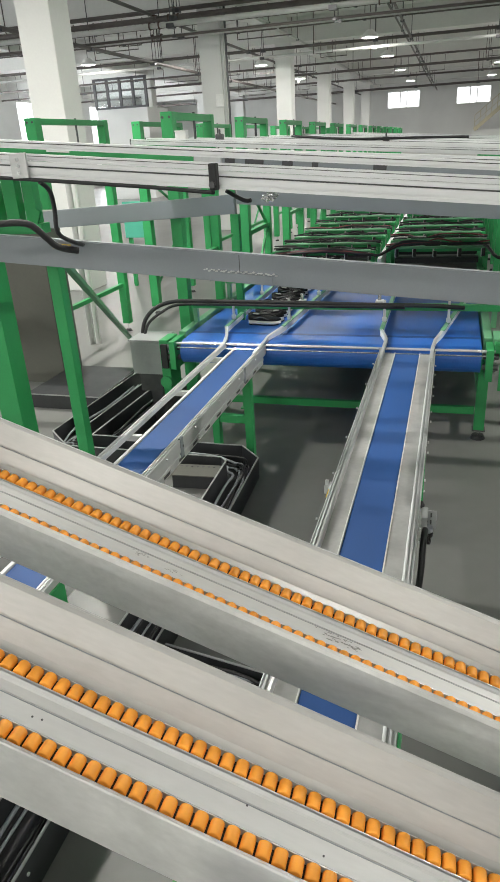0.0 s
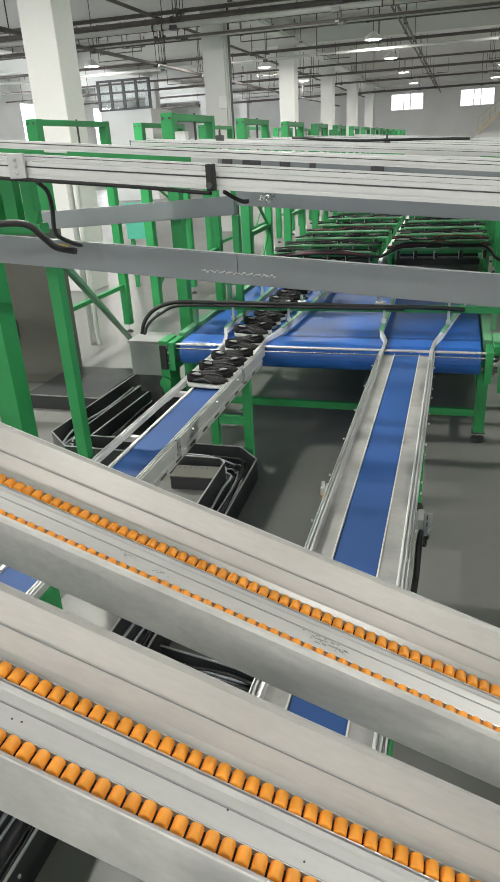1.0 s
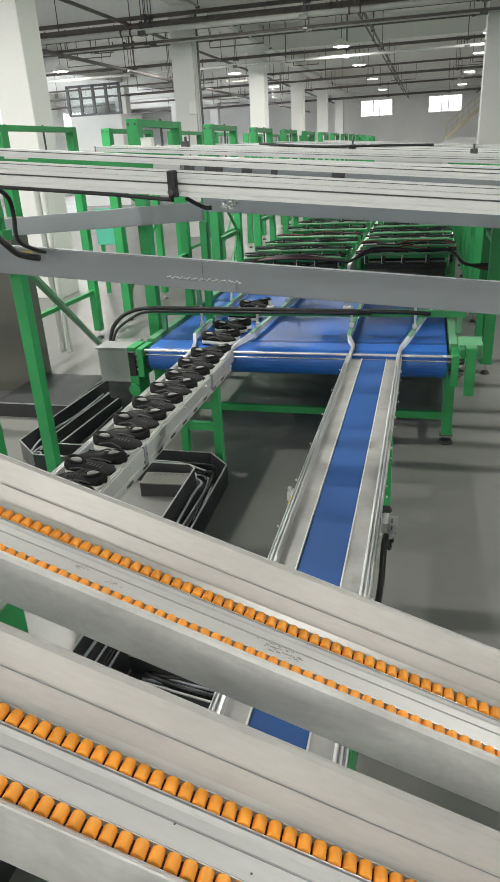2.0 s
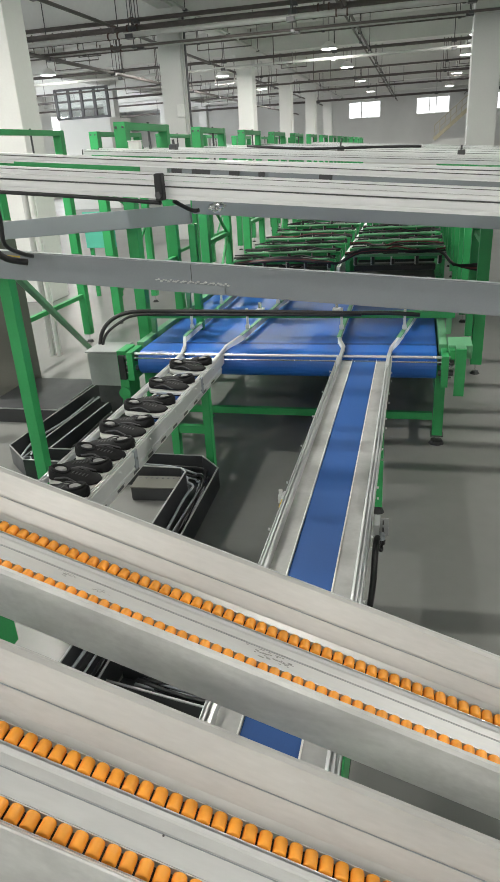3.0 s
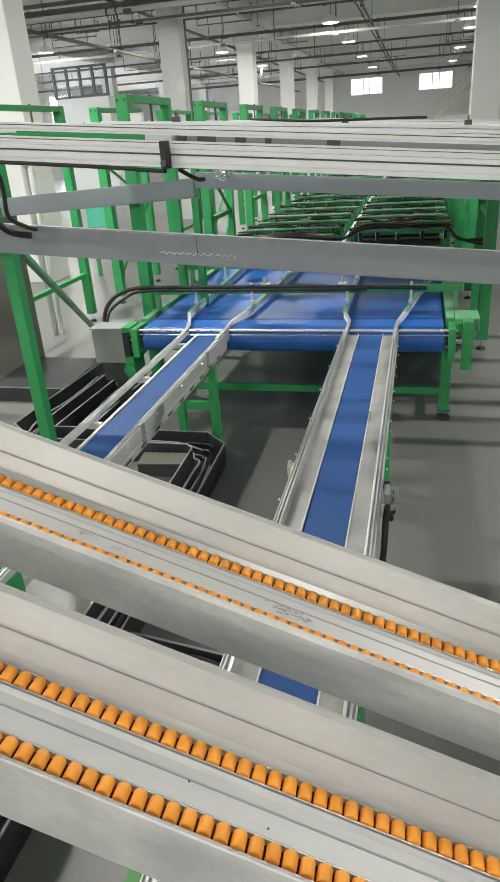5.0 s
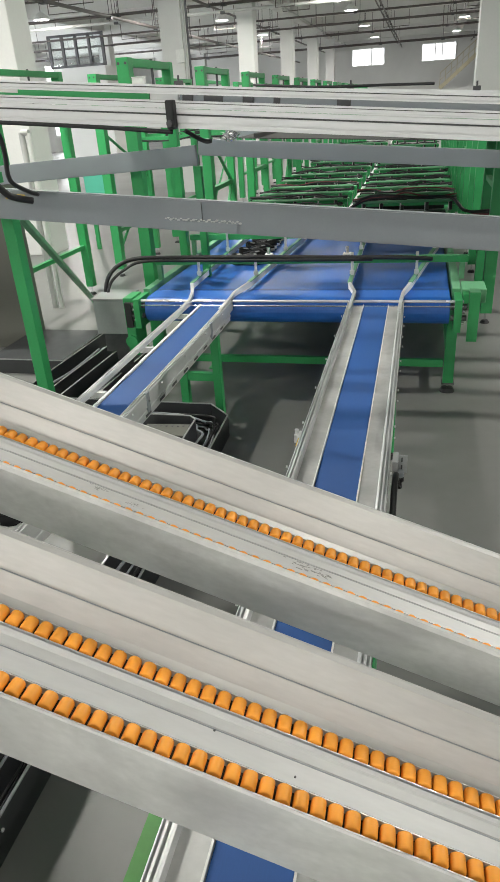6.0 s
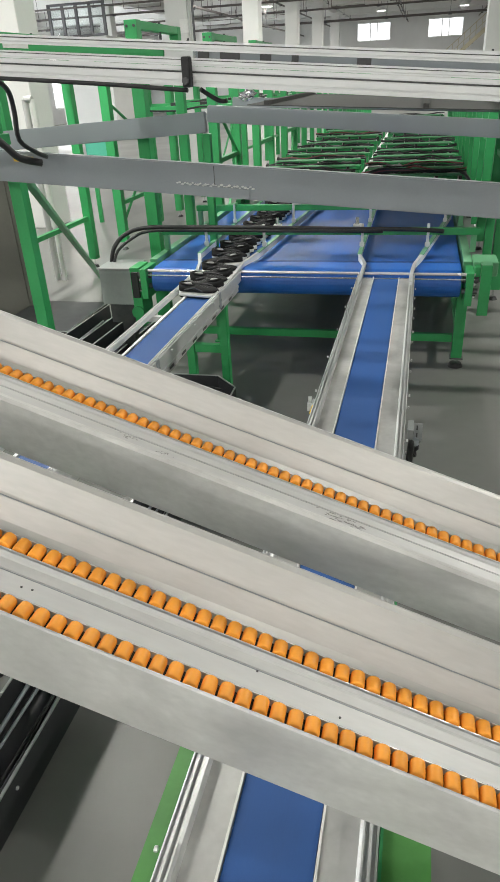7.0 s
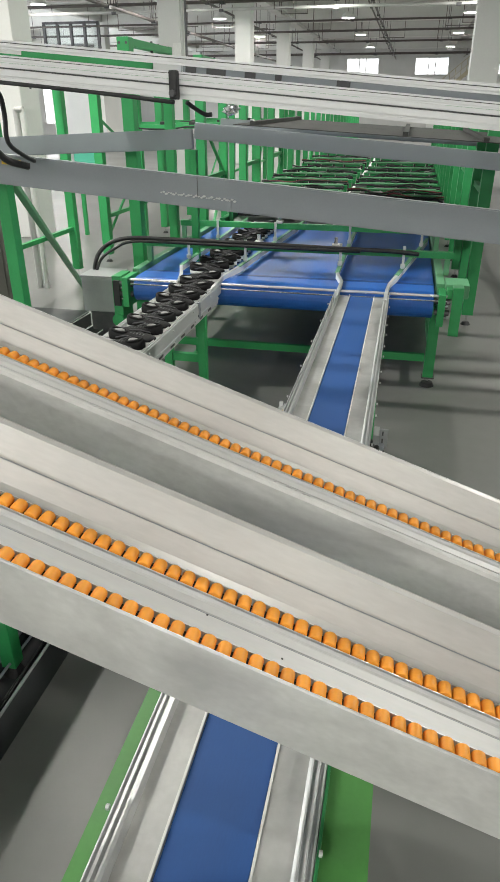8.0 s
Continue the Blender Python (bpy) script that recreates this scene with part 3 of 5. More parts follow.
def scuff(parent, x, y, r, seed):
    """A worn dark scuff: a thin film of ragged flecks on the deck."""
    rr = random.Random(seed)
    bm = bmesh.new()
    for k in range(16):
        cx, cy = x + rr.gauss(0, r), y + rr.gauss(0, r * 0.28)
        cy = min(0.001, max(-0.024, cy))
        a, b = rr.uniform(0.12, 0.5) * r, rr.uniform(0.04, 0.13) * r
        ring = [bm.verts.new((cx + a * rr.uniform(0.6, 1.1) * math.cos(q), cy + b * rr.uniform(0.6, 1.2) * math.sin(q), -0.00285 + 0.00002 * k)) for q in [k2 * math.pi / 4 for k2 in range(8)]]
        bm.faces.new(ring)
    bmesh.ops.solidify(bm, geom=bm.faces[:], thickness=0.0001)
    ob = part("scuff_mark", bm, SCUFF, parent)
    tagged(ob, "dark ragged scuff", kind="stuff")


SCUFF = material("worn_scuff", (0.30, 0.30, 0.295), 0.5, metal=0.2, var=0.2, scale=40, fine=200)
for x, y, r, seed in ((-0.285, -0.004, 0.012, 1), (-0.205, -0.012, 0.009, 5), (0.148, -0.004, 0.020, 2), (0.178, -0.012, 0.014, 7)):
    scuff(FAR_LANE, x, y, r, seed)

# ---------------------------------------------------------------- narrow take-off belts
BELT_Z = 0.79


def bolt_mesh():
    return finish(cyl((-0.006, 0, 0), (0.001, 0, 0), 0.006, 6), "bolt", ALU)


BOLT = bolt_mesh()


def narrow_conveyor(cx, bw, left, right, y0, y1, label, leg_ys):
    """A narrow blue belt between pale slider plates and aluminium side rails on green channels."""
    t = thing("narrow_conveyor", label, "conveyor", group="narrow take-off conveyors")
    xl, xr = cx - left, cx + right
    # belt loop
    bm = bmesh.new()
    r = 0.035
    out = [(y0, BELT_Z), (y1, BELT_Z)] + [(y1 + r * math.sin(a), BELT_Z - r + r * math.cos(a)) for a in (0.5, 1.0, 1.57, 2.1, 2.6)] + [(y1, BELT_Z - 2 * r), (y0, BELT_Z - 2 * r)] + \
          [(y0 - r * math.sin(a), BELT_Z - r + r * math.cos(a)) for a in (2.6, 2.1, 1.57, 1.0, 0.5)]
    bm_profile_x(bm, out, cx - bw / 2, cx + bw / 2)
    part("belt", bm, BLUE_DULL, t, "matt blue conveyor belt")
    for s, x in ((-1, xl), (1, xr)):
        edge = cx + s * bw / 2
        a, b = sorted((edge + s * 0.002, x - s * 0.004))
        open_side = s < 0 and cx < -1
        if not open_side:
            part("slider_plate", box(a, b, y0 + 0.02, y1 - 0.03, BELT_Z - 0.02, BELT_Z + 0.004), PLATE, t, "pale scuffed slider plate")
        else:
            part("edge_bar", box(edge - 0.020, edge - 0.0075, y0 + 0.02, y1 - 0.03, BELT_Z - 0.0255, BELT_Z + 0.009), ALU_WHITE, t, "pale aluminium edge bar")
        a, b = sorted((edge + s * 0.002, edge + s * 0.007))
        part("edge_strip", box(a, b, y0 + 0.02, y1 - 0.03, BELT_Z + 0.0045, BELT_Z + 0.010), WHITE_PLASTIC, t, "white belt edge strip")
        # extruded side rail with two grooves
        o = [(0, -0.03), (0, 0.042), (0.006, 0.046), (0.010, 0.046), (0.0105, 0.026), (0.0175, 0.026), (0.018, 0.046), (0.024, 0.046), (0.0245, 0.026), (0.0315, 0.026), (0.032, 0.043), (0.036, 0.040), (0.036, -0.03)]
        if open_side:
            o = [(u, max(w, 0.014)) for u, w in o]
            for k in range(9):
                y = y0 + 0.3 + 0.72 * k
                part("rail_bracket", box(x - 0.03, edge - 0.0205, y, y + 0.03, BELT_Z - 0.02, BELT_Z + 0.0138), ALU, t)
        part("side_rail", bm_profile_y(bmesh.new(), [(x + s * (u - 0.004), BELT_Z + w) for u, w in o], y0, y1 - 0.05), ALU, t, "grooved aluminium side rail")
        g = x + s * 0.034
        a, b = sorted((g, g + s * 0.006))
        gp = part("side_channel", box(a, b, y0, 1.74, BELT_Z - 0.17, BELT_Z + 0.012), GREEN, t, "green side channel")
        low = [(0, -0.09), (0, -0.032), (0.030, -0.032), (0.030, -0.045), (0.034, -0.047), (0.034, -0.06), (0.030, -0.062), (0.030, -0.09)]
        if not open_side:
            part("lower_rail", bm_profile_y(bmesh.new(), [(x + s * (u - 0.004), BELT_Z + w) for u, w in low], 1.76, y1 - 0.12), ALU, t, "aluminium lower rail")
        a, b = sorted((g + s * 0.006, g + s * (0.095 if s > 0 else 0.045)))
        part("flange", box(a, b, y0, 1.12, BELT_Z - 0.006, BELT_Z), FLANGE_GREEN, gp)
        y = y0 + 0.15
        while y < y1 - 0.1:
            share("bolt", BOLT, gp, pose(g + s * 0.01, y, BELT_Z + 0.022))
            if not open_side:
                share("bolt", BOLT, gp, pose(g + s * 0.01, y + 0.03, BELT_Z - 0.05))
            y += 0.42
    part("underpan", box(cx - bw / 2 + 0.005, cx + bw / 2 - 0.005, y0 + 0.05, y1 - 0.08, BELT_Z - 0.055, BELT_Z - 0.008), GREY_STEEL, t)
    for y in leg_ys:
        for x in (xl + 0.02, xr - 0.01):
            lg = part("leg", box(x - 0.03, x + 0.03, y - 0.03, y + 0.03, 0.05, BELT_Z - 0.05, 0.004), GREEN, t)
            part("foot", cyl((x, y, 0), (x, y, 0.055), 0.045, 14, 0.02), BLACK, lg, "black levelling foot")
        part("cross_tie", box(xl + 0.052, xr - 0.042, y - 0.02, y + 0.02, 0.34, 0.40), GREEN, t)
    return t


RBELT = narrow_conveyor(-0.243, 0.168, 0.165, 0.165, -1.6, 4.80, "narrow blue belt conveyor with aluminium side rails", (3.95, 1.40, -1.2))
LBELT = narrow_conveyor(-1.463, 0.178, 0.167, 0.123, -1.6, 4.80, "narrow blue belt conveyor carrying black shoes", (4.36, 1.6, -1.2))


# drive on the outer side of one narrow belt
def belt_motor(x, y, z, cable):
    t = thing("belt_motor", "pale grey belt drive motor with black cable", "motor", pose(x, y, z))
    part("bracket", box(-0.008, 0.016, 0.0, 0.09, -0.022, 0.022, 0.003), GREY_BOX, t, "slotted aluminium bracket")
    part("slot", box(0.0162, 0.0172, 0.012, 0.036, -0.006, 0.003), DARK_STEEL, t)
    part("slot", box(0.0162, 0.0172, 0.052, 0.078, -0.006, 0.003), DARK_STEEL, t)
    part("slot_plate", box(0.0162, 0.052, 0.040, 0.045, -0.05, 0.034, 0.002), GREY_BOX, t, "grey slotted plate")
    for dz in (-0.03, 0.004):
        part("slot", box(0.027, 0.033, 0.038, 0.0398, dz, dz + 0.02), DARK_STEEL, t)
    part("housing", cyl((0.022, 0.012, -0.05), (0.022, 0.012, -0.024), 0.019, 18, bevel=0.003), GREY_STEEL, t)
    part("cap", cyl((0.022, 0.012, -0.072), (0.022, 0.012, -0.0505), 0.020, 18, bevel=0.004), BLACK, t, "black motor end cap")
    part("cable", tube([(0.022, 0.03, -0.07), (0.03, -0.01, -0.085), (0.022, -0.04, -0.07), (0.02, -0.02, -0.045)], 0.006, 8), BLACK, t, "thin black looped cable")
    part("cable", tube(cable, 0.013, 8), BLACK, t, "black cable")
    return t


belt_motor(-0.028, 2.42, BELT_Z + 0.0, [(0.01, -0.01, -0.03), (0.008, -0.06, -0.025), (0.006, -0.12, -0.06), (0.004, -0.18, -0.14), (-0.01, -0.25, -0.26), (-0.03, -0.4, -0.4), (-0.05, -0.8, -0.55)])

# sensor bracket clipped to the outer side of the same belt
t = thing("sensor_bracket", "small white sensor on a bracket with yellow label", "sensor", pose(-0.445, 2.62, BELT_Z))
part("bracket", box(-0.012, 0.0, -0.03, 0.05, -0.05, 0.02, 0.003), ALU, t)
part("sensor", box(-0.030, -0.012, 0.0, 0.03, -0.02, 0.02, 0.003), ALU, t)
part("label", box(-0.002, 0.004, -0.12, -0.05, 0.028, 0.033), YELLOW, t)
part("knob", cyl((-0.02, 0.022, 0.02), (-0.02, 0.022, 0.04), 0.009, 12), ALU, t)

# small clips on the other belt's side
for k in range(11):
    y = 2.3 + 0.21 * k
    part("slot", box(-1.3141, -1.3125, y, y + 0.075, BELT_Z - 0.081, BELT_Z - 0.066), DARK_STEEL, LBELT, "dark slot in the rail")
for y in (2.95, 4.15):
    t = thing("rail_clip", "small grey clip bolted to the belt's side rail", "clip", pose(-1.318, y, BELT_Z))
    part("clip", box(0.0, 0.014, 0.0, 0.04, -0.06, 0.048, 0.003), GREY_STEEL, t)
    part("screw", cyl((0.014, 0.02, 0.0), (0.02, 0.02, 0.0), 0.007, 8), CHROME, t)


# ---------------------------------------------------------------- wide belt conveyor
WX0, WX1 = -2.05, 0.30


def wide_conveyor():
    t = thing("wide_conveyor", "wide bright blue belt conveyor on a green frame", "conveyor")
    y0, y1, ztop, r = 4.84, 7.55, 0.835, 0.095
    out = [(y0, ztop), (y1, ztop), (y1 + 0.07, ztop - 0.03), (y1 + r, ztop - r), (y1 + 0.07, ztop - 2 * r + 0.03), (y1, ztop - 2 * r), (y0, ztop - 2 * r)]
    out += [(y0 - r * math.sin(a), ztop - r + r * math.cos(a)) for a in [math.pi - math.pi * k / 12 for k in range(1, 12)]]
    bm = bm_profile_x(bmesh.new(), out, WX0 + 0.03, WX1 - 0.03)
    b = part("belt", bm, BLUE, t, "bright blue smooth conveyor belt")
    # welded lap seam across the belt
    part("seam", box(WX0 + 0.035, WX1 - 0.035, 5.03, 5.075, ztop, ztop + 0.0015), SEAM_BLUE, b, "darker belt seam")
    # nose bar and shaft in front of the belt
    part("nose_bar", cyl((WX0 - 0.06, y0 - 0.075, ztop - 0.012), (WX1 + 0.06, y0 - 0.075, ztop - 0.012), 0.010, 14), NOSE, t, "polished steel nose bar")
    part("nose_bar", cyl((WX0 - 0.06, y0 - 0.095, ztop - 0.043), (WX1 + 0.06, y0 - 0.095, ztop - 0.043), 0.006, 14), CHROME, t, "thin polished steel rod")
    for s, x in ((-1, WX0), (1, WX1)):
        a, c = sorted((x - s * 0.015, x + s * 0.045))
        part("side_frame", box(a, c, y0 + 0.10, y1, ztop - 0.13, ztop + 0.035, 0.005), GREEN_PALE, t, "pale green side beam")
        a, c = sorted((x + s * 0.0, x + s * 0.05))
        part("bearing_plate", box(a, c, y0 - 0.13, y0 + 0.098, ztop - 0.22, ztop + 0.01, 0.004), GREEN, t, "green bearing plate")
        for dz in (-0.05, -0.13):
            part("bearing_nut", cyl((x - s * 0.02, y0 - 0.07, ztop + dz), (x + s * 0.085, y0 - 0.07, ztop + dz), 0.022, 12), DARK_STEEL, t)
            part("nut", cyl((x + s * 0.05, y0 - 0.1, ztop + dz - 0.03), (x + s * 0.07, y0 - 0.1, ztop + dz - 0.03), 0.012, 6), CHROME, t)
        for y in (5.12, 7.3):
            xx = x + s * 0.015
            lg = part("leg", box(xx - 0.04, xx + 0.04, y - 0.035, y + 0.035, 0.07, ztop - 0.132, 0.004), GREEN, t)
            ft = part("foot", cyl((xx, y, 0.0), (xx, y, 0.03), 0.06, 16, 0.045), BLACK, lg, "black levelling foot")
            part("stud", cyl((xx, y, 0.03), (xx, y, 0.072), 0.012, 8), CHROME, ft)
            part("foot_plate", box(xx - 0.05, xx + 0.05, y - 0.045, y + 0.045, 0.072, 0.08), DARK_STEEL, lg)
        part("side_tie", box(x + s * 0.015 - 0.02, x + s * 0.015 + 0.02, 5.16, 7.26, 0.22, 0.27), GREEN, t)
    for y in (5.12, 7.3):
        part("cross_tie", box(WX0 + 0.03, WX1 - 0.03, y - 0.02, y + 0.02, 0.205, 0.265, 0.003), GREEN, t, "green cross tie")
    part("under_pan", box(WX0 + 0.1, WX1 - 0.1, 5.0, y1 - 0.1, ztop - 0.16, ztop - 0.10), DARK_STEEL, b, "dark belt bed")
    return t


wide_conveyor()

# geared motor at one end of the wide belt and end guard at the other
t = thing("gear_motor", "grey box gear motor on the conveyor's side", "motor", pose(-2.19, 4.93, 0.67))
part("housing", box(-0.30, -0.02, -0.12, 0.16, -0.14, 0.14, 0.012), GREY_BOX, t)
part("cover", box(-0.31, -0.01, -0.13, 0.17, 0.142, 0.156, 0.004), GREY_BOX, t)
part("green_mount", box(-0.018, 0.06, -0.16, 0.05, -0.3, 0.17, 0.006), GREEN, t, "green mounting plate")
part("boss", cyl((0.02, -0.185, -0.18), (0.02, -0.16, -0.18), 0.05, 16), GREEN, t)
part("switch", box(0.0, 0.055, -0.19, -0.162, -0.06, 0.14, 0.004), BLACK, t, "black switch block")
part("plinth", box(-0.26, -0.06, -0.08, 0.12, -0.30, -0.142), DARK_STEEL, t)
part("stand", box(-0.2, -0.1, -0.02, 0.06, -0.67, -0.302), DARK_STEEL, t)
t = thing("end_guard", "green sheet end guard of the wide conveyor", "guard", pose(0.455, 4.98, 0.83))
part("guard", box(-0.06, 0.012, -0.24, -0.225, -0.29, 0.06, 0.003), GREEN, t)
part("top", box(-0.06, 0.012, -0.224, -0.122, 0.05, 0.062, 0.003), GREEN_PALE, t)
part("bearing_box", box(-0.107, 0.06, -0.12, 0.12, -0.045, 0.055, 0.008), GREEN_PALE, t, "pale green bearing box")
part("bracket", box(-0.100, -0.061, -0.2, -0.122, -0.06, 0.04, 0.004), GREEN, t)


# guide fences over the wide belt
def guide_fence(pts, label):
    t = thing("guide_fence", label, "guide rail", group="belt guide fences")
    n = len(pts)
    zt = [0.836, 0.842, 0.866, 0.898, 0.905]
    part("guide_rail", sweep(pts, 0.018, [z - (0.02, 0.024, 0.03, 0.045, 0.052)[k] for k, z in enumerate(zt)], zt), ALU_WHITE, t, "bent aluminium guide strip")
    part("guide_cap", sweep(pts[3:], 0.034, [0.8985, 0.9055], [0.906, 0.914]), GREEN_PALE, t, "pale green cap strip")
    part("lead_cap", sweep(pts[:4], 0.026, [z + 0.0005 for z in zt[:4]], [z + 0.007 for z in zt[:4]]), ALU, t)
    a, b = pts[-2], pts[-1]
    for h in (5.25, 6.2):
        if h > b[1]:
            continue
        x = a[0] + (b[0] - a[0]) * (h - a[1]) / (b[1] - a[1])
        part("hanger_rod", box(x - 0.010, x + 0.010, h - 0.036, h - 0.026, 0.90, 1.08), ALU, t)
        part("hanger_clamp", box(x - 0.018, x + 0.018, h - 0.042, h - 0.024, 0.914, 0.945, 0.003), ALU, t)
    return t


guide_fence([(-1.635, 4.50), (-1.64, 4.74), (-1.655, 4.86), (-1.70, 5.0), (-1.72, 7.5)], "aluminium guide fence bent inward over the blue belt")
guide_fence([(-1.335, 4.50), (-1.33, 4.74), (-1.315, 4.86), (-1.24, 5.04), (-1.06, 7.5)], "aluminium guide fence spreading over the blue belt")
guide_fence([(-0.415, 4.50), (-0.412, 4.74), (-0.405, 4.86), (-0.455, 5.0), (-0.475, 7.5)], "aluminium guide fence along the blue belt")
guide_fence([(-0.072, 4.50), (-0.068, 4.74), (-0.055, 4.86), (-0.01, 5.0), (0.24, 6.6)], "pale guide fence slanting to the belt's edge")


def crossbar(y, z, hose):
    t = thing("guide_crossbar", "green crossbar over the wide blue belt", "crossbar", group="crossbars")
    part("bar", bar((WX0 - 0.03, y, z), (WX1 + (0.10 if hose else 0.03), y, z), 0.05, 0.05), GREEN, t)
    for x in (WX0 + 0.0, WX1 + (0.06 if hose else 0.01)):
        part("upright", box(x - 0.02, x + 0.02, y - 0.02, y + 0.02, 0.87, z - 0.026, 0.003), GREEN_PALE, t)
    for x in (-1.12, -0.50):
        part("clamp", box(x - 0.03, x + 0.03, y - 0.04, y + 0.04, z + 0.027, z + 0.05, 0.004), ALU, t)
        part("clamp_screw", cyl((x, y, z + 0.05), (x, y, z + 0.10), 0.014, 10), CHROME, t)
    if hose:
        part("hose", tube([(-2.47, 5.02, 0.80), (-2.44, 5.05, 0.93), (-2.36, 5.12, 1.02), (-2.22, y - 0.04, z + 0.035), (-1.9, y - 0.045, z + 0.04), (-1.2, y - 0.045, z + 0.035), (-0.6, y - 0.045, z + 0.025), (-0.1, y - 0.045, z + 0.02), (0.05, y - 0.04, z + 0.012), (0.14, y - 0.02, z + 0.0)], 0.017, 10), BLACK, t, "thick black hose lying along the bar")
        part("hose", tube([(-2.44, 5.0, 0.80), (-2.40, 5.03, 0.91), (-2.30, 5.10, 0.99), (-2.18, y - 0.06, z + 0.012), (-1.8, y - 0.07, z + 0.02), (-1.1, y - 0.07, z + 0.015), (-0.3, y - 0.065, z + 0.01)], 0.012, 8), BLACK, t, "thin black hose lying along the bar")
    return t


crossbar(5.25, 1.02, True)
crossbar(6.2, 1.04, False)


# ---------------------------------------------------------------- sorting machines farther back
def machine_bed():
    t = thing("sorting_bed", "dark belt bed under the green sorter frames", "conveyor")
    part("bed", box(-2.05, 0.32, 7.75, 22.0, 0.70, 0.80), DARK_STEEL, t)
    for x in (-2.08, 0.35):
        part("side_beam", box(x - 0.03, x + 0.03, 7.75, 22.0, 0.66, 0.86), GREEN, t)
        for y in (8.0, 10.5, 13.0, 15.5, 18.0, 21.0):
            part("leg", box(x - 0.04, x + 0.04, y - 0.04, y + 0.04, 0.0, 0.66), GREEN, t)
    part("centre_rail", box(-0.78, -0.74, 7.75, 22.0, 0.80, 0.98), ALU_WHITE, t)


machine_bed()


def sorter_frame(x0, x1, y, z, seed):
    t = thing("sorter_frame", "green crossbar frame with cables and small fittings", "frame", group="sorter frames")
    rr = random.Random(seed)
    part("bar", bar((x0, y, z), (x1, y, z), 0.07, 0.045), GREEN, t)
    part("bar", bar((x0, y + 0.24, z - 0.02), (x1, y + 0.24, z - 0.02), 0.06, 0.05), GREEN, t)
    for x in (x0 + 0.03, x1 - 0.03):
        part("upright", box(x - 0.025, x + 0.025, y - 0.024, y + 0.024, 0.80, z - 0.028), GREEN, t)
        part("strut", bar((x, y + 0.02, z - 0.01), (x, y + 0.2, z - 0.03), 0.04, 0.03, 0), GREEN, t)
    part("cross_pipe", cyl((x0 + 0.05, y - 0.07, z + 0.03), (x1 - 0.05, y - 0.07, z + 0.03), 0.016, 8), GREEN_PALE, t, "thin pale green rod")
    # added black filler that darkens the gap between the two bars
    part("filler_bar", bar((x0 + 0.1, y + 0.11, z - 0.13), (x1 - 0.1, y + 0.11, z - 0.13), 0.13, 0.06), BLACK, t, "black actuator beam")
    for k in range(5):
        x = x0 + (x1 - x0) * (k + 0.3 + 0.4 * rr.random()) / 5
        part("hanger", box(x - 0.008, x + 0.008, y - 0.046, y - 0.037, z - 0.08, z + 0.02), WHITE_PLASTIC if rr.random() < 0.3 else ALU, t)
        part("actuator", box(x - rr.uniform(0.07, 0.12), x + rr.uniform(0.04, 0.1), y + 0.04, y + 0.19, z - 0.03, z + rr.uniform(0.02, 0.055), 0.008), BLACK, t)
        part("valve", cyl((x + 0.02, y - 0.06, z - 0.07), (x + 0.02, y - 0.06, z + rr.uniform(-0.02, 0.03)), 0.018, 8), BLACK, t)
    pts = [(x0 + (x1 - x0) * k / 6, y - 0.02 + rr.uniform(-0.03, 0.1), z + 0.032 + rr.uniform(0.0, 0.04)) for k in range(7)]
    part("cable", tube(pts, 0.011, 6), BLACK, t, "black cable")
    pts = [(p[0], p[1] + rr.uniform(0.02, 0.06), p[2] + rr.uniform(-0.01, 0.03)) for p in pts]
    part("cable", tube(pts, 0.010, 6), RED_CABLE if rr.random() < 0.15 else BLACK, t)
    return t


for k, y in enumerate((7.95, 8.55, 9.2, 9.9, 10.7, 11.6, 12.6, 13.8, 15.2, 17.0, 19.0)):
    sorter_frame(-2.05, -0.82, y, 1.02, 10 + k)
    sorter_frame(-0.70, 0.42, y, 1.05, 40 + k)
t = thing("cable_bundle", "thick loose bundle of black cables over the frames", "cables")
for k in range(4):
    part("cable", tube([(-2.0, 7.8 + 0.03 * k, 1.02), (-1.4, 7.72, 1.07 + 0.012 * k), (-0.9, 7.75 + 0.02 * k, 1.03), (-0.75, 7.8, 1.02), (-0.5, 7.85, 1.12 + 0.01 * k), (0.0, 7.8, 1.13), (0.35, 7.8, 1.12), (0.5, 7.7 - 0.02 * k, 1.0), (0.75, 7.7, 0.93 + 0.02 * k)], 0.016, 6), RED_CABLE if k == 1 else BLACK, t)


# ---------------------------------------------------------------- steel beams and aluminium rails
def steel_beam(name, a, b, h, label):
    t = thing(name, label, "beam")
    a, b = Vector(a), Vector(b)
    part("web", bar(a, b, 0.05, h, 0.006), GREY_STEEL, t)
    return t


SL = -0.082          # fall of the beams to the right
b1 = steel_beam("grey_beam", (-3.4, 3.62, 1.80), (2.2, 3.62, 1.80 + SL * 5.6), 0.165, "long grey painted steel box beam")


def on_beam1(x):
    return 1.80 + SL * (x + 3.4)


zs = on_beam1(-1.12)
part("splice_plate", bar((-1.30, 3.588, on_beam1(-1.30) - 0.055), (-0.93, 3.588, on_beam1(-0.93) - 0.055), 0.006, 0.05, 0.001), GREY_STEEL, b1, "welded splice plate")
for k in range(30):
    x = -1.33 + 0.42 * k / 29
    bm = bmesh.new()
    bmesh.ops.create_icosphere(bm, subdivisions=1, radius=0.0042 + 0.0012 * (k % 3), matrix=Matrix.Translation((x, 3.594, on_beam1(x) - 0.022 + 0.005 * math.sin(k * 2.3))) @ Matrix.Diagonal((1.7, 0.6, 1.0, 1)))
    part("weld_bead", bm, ALU, b1, "rough weld bead")
part("seam", box(-1.121, -1.118, 3.591, 3.594, zs - 0.02, zs + 0.075), DARK_STEEL, b1)
